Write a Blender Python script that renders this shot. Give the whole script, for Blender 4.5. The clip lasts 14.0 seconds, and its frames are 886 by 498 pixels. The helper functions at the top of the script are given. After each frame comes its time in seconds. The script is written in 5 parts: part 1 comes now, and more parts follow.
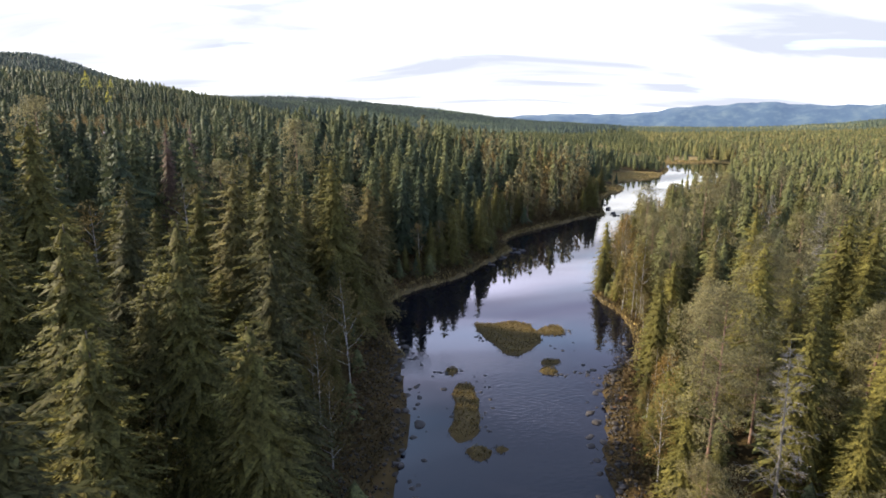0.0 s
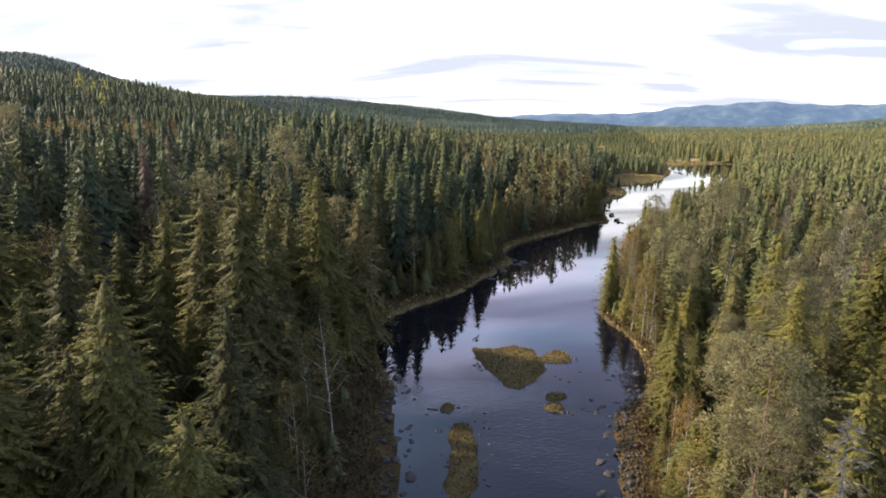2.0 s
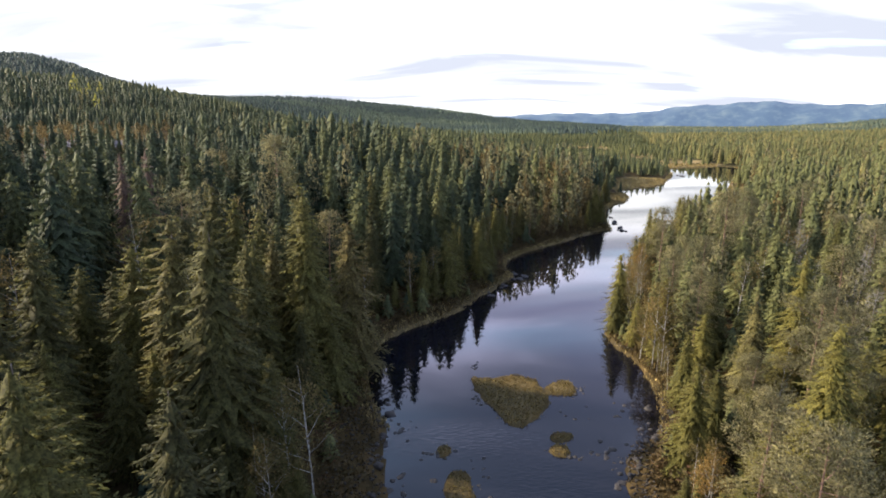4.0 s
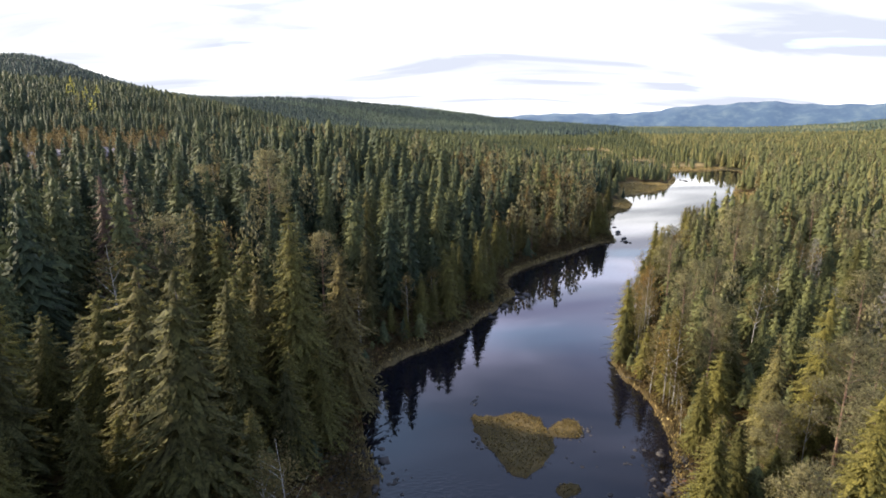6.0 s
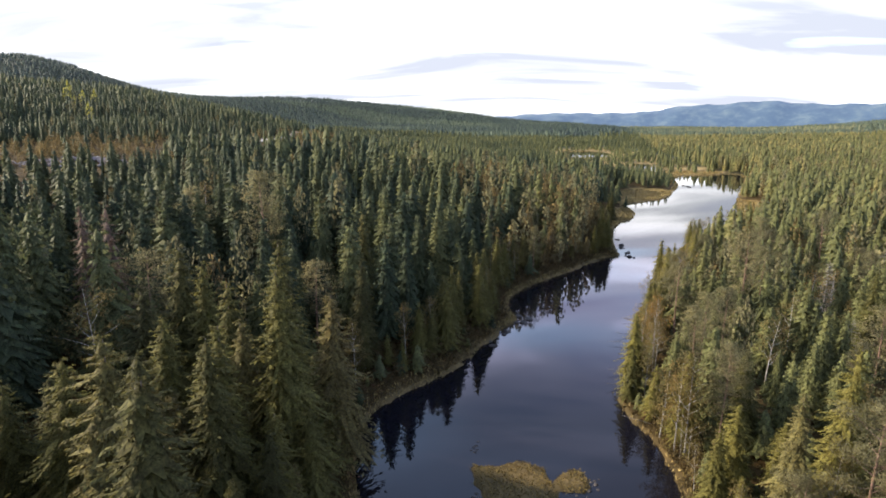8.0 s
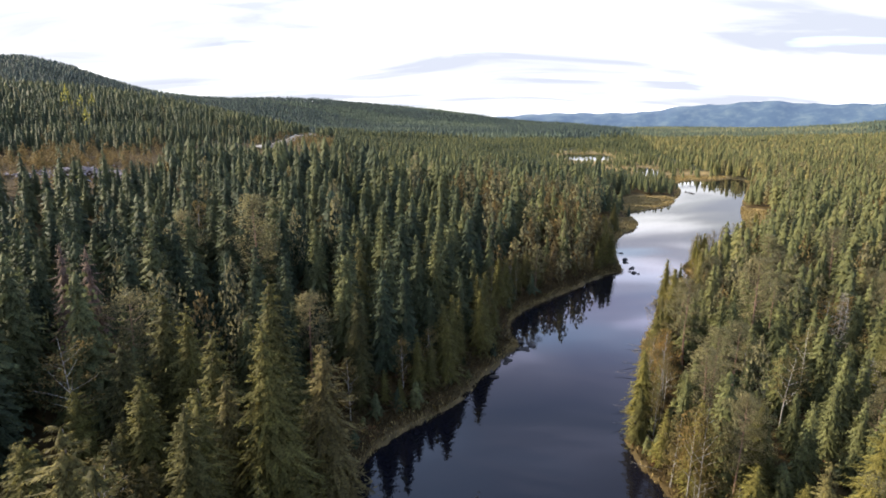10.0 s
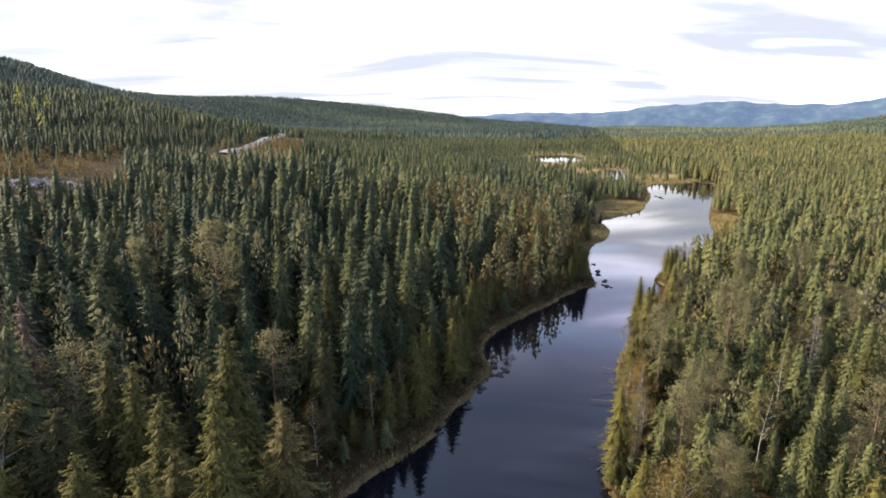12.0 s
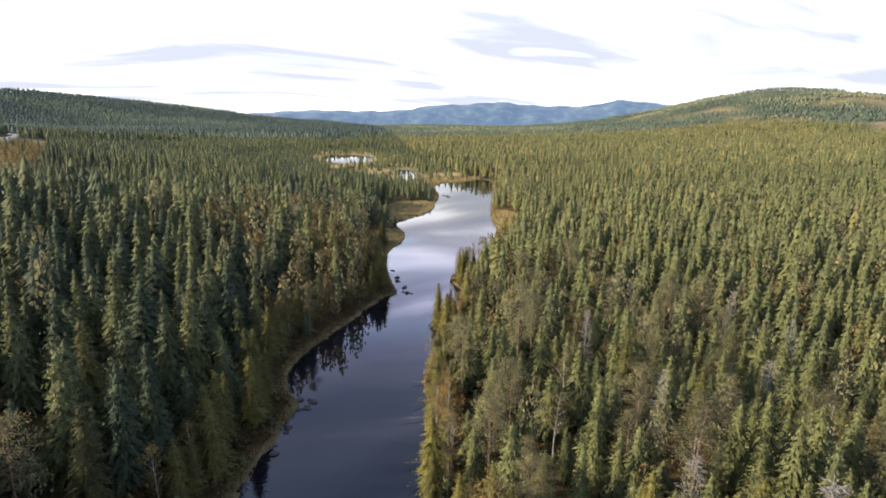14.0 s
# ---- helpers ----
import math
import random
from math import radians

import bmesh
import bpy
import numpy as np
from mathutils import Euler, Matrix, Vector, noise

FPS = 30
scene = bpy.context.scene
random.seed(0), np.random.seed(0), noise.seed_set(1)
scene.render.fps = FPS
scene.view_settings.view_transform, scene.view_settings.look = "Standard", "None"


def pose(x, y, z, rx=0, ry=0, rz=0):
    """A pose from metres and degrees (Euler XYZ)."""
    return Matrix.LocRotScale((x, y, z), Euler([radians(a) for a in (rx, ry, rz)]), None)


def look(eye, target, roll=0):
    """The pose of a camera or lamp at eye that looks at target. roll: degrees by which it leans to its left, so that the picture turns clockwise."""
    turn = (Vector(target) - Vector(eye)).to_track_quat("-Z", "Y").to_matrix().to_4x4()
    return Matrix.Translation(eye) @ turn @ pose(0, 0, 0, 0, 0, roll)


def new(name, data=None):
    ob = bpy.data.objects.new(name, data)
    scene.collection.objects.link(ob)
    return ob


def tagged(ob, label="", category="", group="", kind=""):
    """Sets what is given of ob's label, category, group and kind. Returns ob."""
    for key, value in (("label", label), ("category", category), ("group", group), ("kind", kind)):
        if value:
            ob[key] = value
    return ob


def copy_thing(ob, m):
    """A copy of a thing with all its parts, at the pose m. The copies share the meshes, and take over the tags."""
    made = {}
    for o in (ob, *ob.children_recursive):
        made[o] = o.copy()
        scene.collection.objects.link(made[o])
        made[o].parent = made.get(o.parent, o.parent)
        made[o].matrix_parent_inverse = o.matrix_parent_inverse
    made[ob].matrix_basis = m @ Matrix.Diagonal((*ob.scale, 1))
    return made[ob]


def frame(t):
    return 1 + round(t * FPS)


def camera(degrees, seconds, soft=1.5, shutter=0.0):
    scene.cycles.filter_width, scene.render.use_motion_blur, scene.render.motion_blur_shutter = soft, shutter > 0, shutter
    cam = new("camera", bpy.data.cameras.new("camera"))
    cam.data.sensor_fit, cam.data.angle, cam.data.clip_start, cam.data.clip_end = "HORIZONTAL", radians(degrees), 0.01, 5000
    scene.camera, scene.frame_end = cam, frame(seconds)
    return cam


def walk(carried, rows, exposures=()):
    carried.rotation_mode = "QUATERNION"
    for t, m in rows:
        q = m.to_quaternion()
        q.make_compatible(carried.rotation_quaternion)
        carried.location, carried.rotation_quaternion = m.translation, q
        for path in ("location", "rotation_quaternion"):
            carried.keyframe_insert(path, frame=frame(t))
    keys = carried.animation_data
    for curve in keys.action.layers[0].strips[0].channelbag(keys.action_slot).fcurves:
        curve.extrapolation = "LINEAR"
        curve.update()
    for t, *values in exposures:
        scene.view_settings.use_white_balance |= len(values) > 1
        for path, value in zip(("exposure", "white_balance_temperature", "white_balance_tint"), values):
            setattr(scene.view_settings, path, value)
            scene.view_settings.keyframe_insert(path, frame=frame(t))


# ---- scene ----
cam = camera(77.9, 14.0, soft=1.8)
METRES, EYE, TILT, LEAN, TURN = 40.0, 27.2, -12.5, 0.0, 0.0
ROWS = [
    (0.0, 0.0, 0.0, 0.0, 0.0, 0.0, -0.0),
    (0.5, 0.0028, 0.0372, 0.0155, -0.05, -0.02, 0.01),
    (1.0, 0.0059, 0.0725, 0.0322, -0.07, -0.02, 0.02),
    (1.5, 0.0089, 0.106, 0.0495, -0.06, -0.04, 0.03),
    (2.0, 0.0117, 0.1382, 0.0665, -0.04, -0.05, -0.0),
    (2.5, 0.0143, 0.1693, 0.0838, -0.06, -0.07, -0.01),
    (3.0, 0.0166, 0.1995, 0.1014, -0.08, -0.09, 0.0),
    (5.5, 0.0281, 0.3334, 0.1994, -0.03, -0.08, 0.1),
    (6.0, 0.0297, 0.3573, 0.2243, -0.01, -0.08, 0.09),
    (6.5, 0.0313, 0.3804, 0.2516, 0.01, -0.1, 0.11),
    (7.0, 0.0329, 0.4025, 0.2799, 0.02, -0.12, 0.09),
    (7.5, 0.0339, 0.4245, 0.308, 0.02, -0.15, 0.08),
    (8.0, 0.0351, 0.4463, 0.3359, 0.02, -0.17, 0.08),
    (10.5, 0.0431, 0.5519, 0.4764, 0.14, -0.2, 0.1),
    (11.0, 0.0445, 0.5728, 0.5049, 0.16, -0.22, 0.09),
    (11.5, 0.0461, 0.5933, 0.533, 0.14, -0.26, 0.06),
    (12.0, 0.0528, 0.6127, 0.5601, -2.71, -0.34, 0.66),
    (12.5, 0.057, 0.6349, 0.5869, -8.66, -0.55, 1.88),
    (13.0, 0.0585, 0.657, 0.6146, -11.91, -0.73, 2.51),
    (13.5, 0.0728, 0.6794, 0.6382, -21.61, -1.39, 4.47),
    (14.0, 0.0776, 0.7017, 0.6599, -23.68, -1.6, 4.87),
]
walk(cam, [(t, pose(0, 0, EYE, TILT, LEAN, TURN) @ pose(METRES * x, METRES * y, METRES * z, 90 + pitch, roll, yaw)) for t, x, y, z, yaw, pitch, roll in ROWS])
scene.view_settings.exposure = 1.94

# ---- sky and sun ----
SUN_FROM = Vector((-0.86, 0.26, 0.45)).normalized()   # low autumn sun over the left shoulder
world = bpy.data.worlds.new("world")
scene.world = world
world.use_nodes = True
wn, wl = world.node_tree.nodes, world.node_tree.links
wn.clear()


def wnode(kind, **kw):
    n = wn.new(kind)
    for k, v in kw.items():
        n.inputs[k].default_value = v
    return n


sky = wn.new("ShaderNodeTexSky")
sky.sky_type, sky.sun_disc = "NISHITA", False
sky.sun_elevation = math.asin(SUN_FROM.z)
sky.sun_rotation = math.atan2(SUN_FROM.x, SUN_FROM.y)
geo = wn.new("ShaderNodeTexCoord")
sep = wn.new("ShaderNodeSeparateXYZ")
wl.new(geo.outputs["Generated"], sep.inputs[0])


def wmath(op, a, b=None, clamp=False):
    n = wn.new("ShaderNodeMath")
    n.operation, n.use_clamp = op, clamp
    for k, v in enumerate((a, b)):
        if v is None:
            continue
        if isinstance(v, (int, float)):
            n.inputs[k].default_value = v
        else:
            wl.new(v, n.inputs[k])
    return n.outputs[0]


up = wmath("MAXIMUM", sep.outputs[2], 0.0)
flat = wmath("ADD", up, 0.16)
comb = wn.new("ShaderNodeCombineXYZ")
wl.new(wmath("DIVIDE", sep.outputs[0], flat), comb.inputs[0])
wl.new(wmath("DIVIDE", sep.outputs[1], flat), comb.inputs[1])
clouds = wnode("ShaderNodeTexNoise", Scale=0.8, Detail=4.0, Roughness=0.48, Distortion=0.3)
streak = wn.new("ShaderNodeMapping")          # long thin sheets, drawn out across the valley
streak.inputs["Scale"].default_value = (0.55, 1.7, 1.0)
streak.inputs["Rotation"].default_value = (0, 0, 0.22)
wl.new(comb.outputs[0], streak.inputs[0])
wl.new(streak.outputs[0], clouds.inputs["Vector"])
cover = wn.new("ShaderNodeMapRange")
cover.interpolation_type = "SMOOTHSTEP"
for key, v in (("From Min", 0.34), ("From Max", 0.56)):
    cover.inputs[key].default_value = v
wl.new(clouds.outputs[0], cover.inputs["Value"])
# the cloud sheet closes towards the horizon and opens overhead
veil = wmath("SUBTRACT", 1.0, wmath("MULTIPLY", up, 2.0), True)
amount = wmath("ADD", wmath("MULTIPLY", cover.outputs[0], 0.75), wmath("MULTIPLY", veil, 0.97), True)
shade = wnode("ShaderNodeTexNoise", Scale=1.1, Detail=5.0, Roughness=0.52, Distortion=0.9)
wl.new(streak.outputs[0], shade.inputs["Vector"])
tone = wn.new("ShaderNodeValToRGB")
tone.color_ramp.elements[0].position, tone.color_ramp.elements[0].color = 0.37, (0.124, 0.132, 0.154, 1)
tone.color_ramp.elements[1].position, tone.color_ramp.elements[1].color = 0.64, (0.39, 0.39, 0.40, 1)
thin_cloud = tone.color_ramp.elements.new(0.48)
thin_cloud.color = (0.172, 0.177, 0.188, 1)
wl.new(shade.outputs[0], tone.inputs[0])
lift = wn.new("ShaderNodeMix")
lift.data_type, lift.blend_type = "RGBA", "MULTIPLY"
lift.inputs["Factor"].default_value = 1.0
wl.new(tone.outputs[0], lift.inputs["A"])
# thinner and bluer cloud higher up
rise = wn.new("ShaderNodeMapRange")
for key, v in (("From Min", 0.16), ("From Max", 0.34)):
    rise.inputs[key].default_value = v
wl.new(up, rise.inputs["Value"])
tint = wn.new("ShaderNodeMix")
tint.data_type = "RGBA"
wl.new(rise.outputs[0], tint.inputs["Factor"])
tint.inputs["A"].default_value = (1.0, 1.0, 1.0, 1)
tint.inputs["B"].default_value = (1.55, 1.54, 2.15, 1)
wl.new(tint.outputs["Result"], lift.inputs["B"])
skyback = wnode("ShaderNodeBackground", Strength=0.22)
wl.new(sky.outputs[0], skyback.inputs[0])
cloudback = wnode("ShaderNodeBackground", Strength=0.94)
wl.new(lift.outputs["Result"], cloudback.inputs[0])
high = wn.new("ShaderNodeMapRange")
high.interpolation_type = "SMOOTHSTEP"          # thinner cloud overhead
for key, v in (("From Min", 0.25), ("From Max", 0.59), ("To Min", 1.66), ("To Max", 0.26)):
    high.inputs[key].default_value = v
wl.new(up, high.inputs["Value"])
wl.new(high.outputs[0], cloudback.inputs["Strength"])
mixer = wn.new("ShaderNodeMixShader")
wl.new(amount, mixer.inputs[0])
wl.new(skyback.outputs[0], mixer.inputs[1])
wl.new(cloudback.outputs[0], mixer.inputs[2])
wout = wn.new("ShaderNodeOutputWorld")
wl.new(mixer.outputs[0], wout.inputs[0])

sun = new("sun", bpy.data.lights.new("sun", "SUN"))
sun.data.energy, sun.data.angle, sun.data.color = 3.2, radians(1.5), (1.0, 0.87, 0.67)
sun.matrix_world = look(SUN_FROM * 200, (0, 0, 0))


# ---- materials ----
def material(name):
    m = bpy.data.materials.new(name)
    m.use_nodes = True
    nt = m.node_tree
    return m, nt.nodes, nt.links, nt.nodes["Principled BSDF"]


def noise_node(nodes, links, scale, detail=4.0, rough=0.55, coords="Object"):
    tc = nodes.new("ShaderNodeNewGeometry") if coords == "World" else nodes.new("ShaderNodeTexCoord")
    n = nodes.new("ShaderNodeTexNoise")
    n.inputs["Scale"].default_value, n.inputs["Detail"].default_value, n.inputs["Roughness"].default_value = scale, detail, rough
    links.new(tc.outputs["Position" if coords == "World" else coords], n.inputs["Vector"])
    return n


def ramp_node(nodes, links, source, stops):
    r = nodes.new("ShaderNodeValToRGB")
    els = r.color_ramp.elements
    while len(els) < len(stops):
        els.new(0.5)
    for el, (p, c) in zip(els, stops):
        el.position, el.color = p, (*c, 1)
    links.new(source, r.inputs[0])
    return r


def mix_node(nodes, links, factor, a, b, blend="MIX"):
    n = nodes.new("ShaderNodeMix")
    n.data_type, n.blend_type = "RGBA", blend
    for key, v in (("Factor", factor), ("A", a), ("B", b)):
        if isinstance(v, (int, float)):
            n.inputs[key].default_value = v
        elif isinstance(v, tuple):
            n.inputs[key].default_value = (*v, 1)
        else:
            links.new(v, n.inputs[key])
    return n.outputs["Result"]


def foliage(name, dark, light, odd, stuff=False, through_light=0.42):
    """Needles or leaves: a colour of its own for every tree, lighter and darker twigs, a little light passing through."""
    m, nodes, links, bsdf = material(name)
    if stuff:
        src = nodes.new("ShaderNodeAttribute")
        src.attribute_name = "tone"
        tree = src.outputs["Fac"]
    else:
        tree = nodes.new("ShaderNodeObjectInfo").outputs["Random"]
    base = ramp_node(nodes, links, tree, [(0.0, dark), (0.55, light), (0.86, light), (1.0, odd)])
    island = nodes.new("ShaderNodeNewGeometry").outputs["Random Per Island"]
    twig = ramp_node(nodes, links, island, [(0.0, (0.86, 0.86, 0.87)), (0.5, (1.0, 1.0, 0.98)), (1.0, (1.14, 1.13, 1.05))])
    patch = noise_node(nodes, links, 0.9, 3.0)
    blotch = ramp_node(nodes, links, patch.outputs[0], [(0.3, (0.78, 0.76, 0.74)), (0.7, (1.18, 1.2, 1.12))])
    col = mix_node(nodes, links, 1.0, base.outputs[0], twig.outputs[0], "MULTIPLY")
    col = mix_node(nodes, links, 1.0, col, blotch.outputs[0], "MULTIPLY")
    needle = noise_node(nodes, links, 5.5, 3.0, 0.7)
    grain = ramp_node(nodes, links, needle.outputs[0], [(0.36, (0.45, 0.46, 0.50)), (0.5, (1.0, 1.0, 1.0)), (0.64, (1.55, 1.5, 1.34))])
    col = mix_node(nodes, links, 1.0, col, grain.outputs[0], "MULTIPLY")
    relief = nodes.new("ShaderNodeBump")
    relief.inputs["Strength"].default_value, relief.inputs["Distance"].default_value = 0.55, 0.10
    links.new(needle.outputs[0], relief.inputs["Height"])
    links.new(relief.outputs[0], bsdf.inputs["Normal"])
    links.new(col, bsdf.inputs["Base Color"])
    bsdf.inputs["Roughness"].default_value = 0.7
    bsdf.inputs["Specular IOR Level"].default_value = 0.08
    tr = nodes.new("ShaderNodeBsdfTranslucent")
    links.new(col, tr.inputs[0])
    mix = nodes.new("ShaderNodeMixShader")
    mix.inputs[0].default_value = through_light
    links.new(bsdf.outputs[0], mix.inputs[1])
    links.new(tr.outputs[0], mix.inputs[2])
    links.new(mix.outputs[0], nodes["Material Output"].inputs[0])
    return m


SPRUCE = foliage("spruce_needles", (0.062, 0.061, 0.030), (0.114, 0.107, 0.039), (0.142, 0.110, 0.060))
# needles for the low bank: yellower, and lightened in colour for its sunlight
SPRUCE_SUNNY = foliage("sunny_bank_spruce_needles", (0.086, 0.083, 0.032), (0.156, 0.140, 0.044), (0.150, 0.130, 0.074))
# a little bluer than the near needles, for haze painted into the wood
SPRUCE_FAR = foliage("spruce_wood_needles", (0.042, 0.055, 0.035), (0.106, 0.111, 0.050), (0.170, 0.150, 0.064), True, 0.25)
PINE = foliage("pine_needles", (0.112, 0.106, 0.064), (0.180, 0.163, 0.092), (0.20, 0.17, 0.10))
PINE_FAR = foliage("pine_wood_needles", (0.112, 0.106, 0.064), (0.180, 0.163, 0.092), (0.20, 0.17, 0.10), True)
BIRCH = foliage("autumn_leaves", (0.115, 0.095, 0.044), (0.17, 0.130, 0.055), (0.25, 0.150, 0.050), False, 0.35)
YELLOW = foliage("yellow_birch_leaves", (0.22, 0.22, 0.06), (0.28, 0.27, 0.07), (0.30, 0.27, 0.07), True, 0.35)
BIRCH_FAR = foliage("autumn_wood_leaves", (0.115, 0.090, 0.046), (0.165, 0.120, 0.055), (0.24, 0.140, 0.055), True, 0.3)
DRY = foliage("dry_brown_needles", (0.10, 0.075, 0.065), (0.14, 0.10, 0.085), (0.17, 0.11, 0.08))
SEDGE = foliage("sedge_blades", (0.19, 0.148, 0.070), (0.33, 0.252, 0.118), (0.35, 0.24, 0.105), True, 0.3)
# bluish because the haze over the far hills is painted into the needles
HILL_SPRUCE = foliage("hazy_hillside_needles", (0.034, 0.050, 0.056), (0.082, 0.104, 0.078), (0.175, 0.175, 0.105), True, 0.2)
MOSS_GRASS = foliage("green_brown_grass", (0.11, 0.088, 0.034), (0.18, 0.132, 0.05), (0.22, 0.14, 0.055), True, 0.3)
BANK_GRASS = foliage("brown_bank_grass", (0.065, 0.050, 0.026), (0.115, 0.082, 0.038), (0.17, 0.11, 0.05), True, 0.3)
HEATH = foliage("heath_shrub_leaves", (0.042, 0.036, 0.018), (0.080, 0.056, 0.028), (0.12, 0.058, 0.034), True, 0.2)


def bark(name, low, high, flakes, scale=6.0):
    m, nodes, links, bsdf = material(name)
    n = noise_node(nodes, links, scale, 6.0)
    r = ramp_node(nodes, links, n.outputs[0], [(0.3, low), (0.62, high), (0.8, flakes)])
    links.new(r.outputs[0], bsdf.inputs["Base Color"])
    bsdf.inputs["Roughness"].default_value = 0.9
    b = nodes.new("ShaderNodeBump")
    b.inputs["Strength"].default_value, b.inputs["Distance"].default_value = 0.6, 0.03
    links.new(n.outputs[0], b.inputs["Height"])
    links.new(b.outputs[0], bsdf.inputs["Normal"])
    return m


SPRUCE_BARK = bark("spruce_bark", (0.07, 0.055, 0.045), (0.15, 0.125, 0.11), (0.22, 0.21, 0.19))
PINE_BARK = bark("pine_bark", (0.10, 0.06, 0.045), (0.21, 0.125, 0.085), (0.27, 0.20, 0.15))
BIRCH_BARK = bark("birch_bark", (0.09, 0.08, 0.07), (0.36, 0.34, 0.31), (0.52, 0.50, 0.47), 4.0)
GREY_WOOD = bark("bleached_dead_wood", (0.11, 0.098, 0.082), (0.19, 0.17, 0.145), (0.27, 0.245, 0.21))

# forest floor, heath, bog and far slopes: one sheet
GROUND, gn, gl, gb = material("forest_floor")
g1 = noise_node(gn, gl, 0.35, 8.0, 0.6, "World")
g2 = noise_node(gn, gl, 0.035, 5.0, 0.6, "World")
gr1 = ramp_node(gn, gl, g1.outputs[0], [(0.28, (0.025, 0.019, 0.011)), (0.5, (0.052, 0.037, 0.018)), (0.72, (0.095, 0.062, 0.028))])
gr2 = ramp_node(gn, gl, g2.outputs[0], [(0.35, (0.75, 0.80, 0.75)), (0.65, (1.2, 1.1, 0.9))])
wet = gn.new("ShaderNodeAttribute")
wet.attribute_name = "tone"
gs = ramp_node(gn, gl, g1.outputs[0], [(0.3, (0.17, 0.130, 0.064)), (0.7, (0.32, 0.24, 0.118))])
under = gn.new("ShaderNodeAttribute")
under.attribute_name = "wooded"
gw = ramp_node(gn, gl, g2.outputs[0], [(0.35, (0.020, 0.032, 0.024)), (0.65, (0.042, 0.050, 0.030))])
floor_mix = mix_node(gn, gl, under.outputs["Fac"], mix_node(gn, gl, 1.0, gr1.outputs[0], gr2.outputs[0], "MULTIPLY"), gw.outputs[0])
gl.new(mix_node(gn, gl, wet.outputs["Fac"], floor_mix, gs.outputs[0]), gb.inputs["Base Color"])
gb.inputs["Roughness"].default_value = 0.95
gb.inputs["Specular IOR Level"].default_value = 0.05
gbump = gn.new("ShaderNodeBump")
gbump.inputs["Strength"].default_value, gbump.inputs["Distance"].default_value = 0.8, 0.3
gl.new(g1.outputs[0], gbump.inputs["Height"])
gl.new(gbump.outputs[0], gb.inputs["Normal"])

# dark peaty water, smooth in the pools and rippled where it runs over the stones
WATER, an, al, ab = material("peaty_water")
ab.inputs["Base Color"].default_value = (0.005, 0.005, 0.008, 1)
ab.inputs["Roughness"].default_value = 0.02
ab.inputs["IOR"].default_value = 1.333
ab.inputs["Specular IOR Level"].default_value = 0.7
wpos = an.new("ShaderNodeNewGeometry")
wsep = an.new("ShaderNodeSeparateXYZ")
al.new(wpos.outputs["Position"], wsep.inputs[0])


def amath(op, a, b=None, clamp=False):
    n = an.new("ShaderNodeMath")
    n.operation, n.use_clamp = op, clamp
    for k, v in enumerate((a, b)):
        if v is None:
            continue
        if isinstance(v, (int, float)):
            n.inputs[k].default_value = v
        else:
            al.new(v, n.inputs[k])
    return n.outputs[0]


def soft_spot(x, y, rx, ry):
    dx = amath("DIVIDE", amath("SUBTRACT", wsep.outputs[0], x), rx)
    dy = amath("DIVIDE", amath("SUBTRACT", wsep.outputs[1], y), ry)
    r2 = amath("ADD", amath("MULTIPLY", dx, dx), amath("MULTIPLY", dy, dy))
    return amath("SUBTRACT", 1.0, r2, True)


rapid = amath("MAXIMUM", soft_spot(10, 50, 9, 13), soft_spot(4, 60, 16, 5))
rapid = amath("MAXIMUM", rapid, amath("MULTIPLY", soft_spot(10, 25, 12, 24), 0.45))
rip = an.new("ShaderNodeTexNoise")
rip.inputs["Scale"].default_value, rip.inputs["Detail"].default_value = 2.1, 3.0
ripmap = an.new("ShaderNodeMapping")
ripmap.inputs["Scale"].default_value = (0.7, 1.5, 1.0)
ripmap.inputs["Rotation"].default_value = (0, 0, -0.9)
al.new(wpos.outputs["Position"], ripmap.inputs[0])
al.new(ripmap.outputs[0], rip.inputs["Vector"])
calm = an.new("ShaderNodeTexNoise")
calm.inputs["Scale"].default_value, calm.inputs["Detail"].default_value = 0.9, 3.0
al.new(wpos.outputs["Position"], calm.inputs["Vector"])
bump1 = an.new("ShaderNodeBump")
bump1.inputs["Distance"].default_value = 0.004
bump1.inputs["Strength"].default_value = 0.5
al.new(calm.outputs[0], bump1.inputs["Height"])
bump2 = an.new("ShaderNodeBump")
bump2.inputs["Distance"].default_value = 0.17
al.new(amath("MULTIPLY", rapid, 0.24), bump2.inputs["Strength"])
al.new(rip.outputs[0], bump2.inputs["Height"])
al.new(bump1.outputs[0], bump2.inputs["Normal"])
al.new(bump2.outputs[0], ab.inputs["Normal"])


def plain(name, stops, scale, rough=0.9, bump=0.3, dist=0.02, coords="Object"):
    m, nodes, links, bsdf = material(name)
    n = noise_node(nodes, links, scale, 6.0, 0.6, coords)
    r = ramp_node(nodes, links, n.outputs[0], stops)
    links.new(r.outputs[0], bsdf.inputs["Base Color"])
    bsdf.inputs["Roughness"].default_value = rough
    b = nodes.new("ShaderNodeBump")
    b.inputs["Strength"].default_value, b.inputs["Distance"].default_value = bump, dist
    links.new(n.outputs[0], b.inputs["Height"])
    links.new(b.outputs[0], bsdf.inputs["Normal"])
    return m


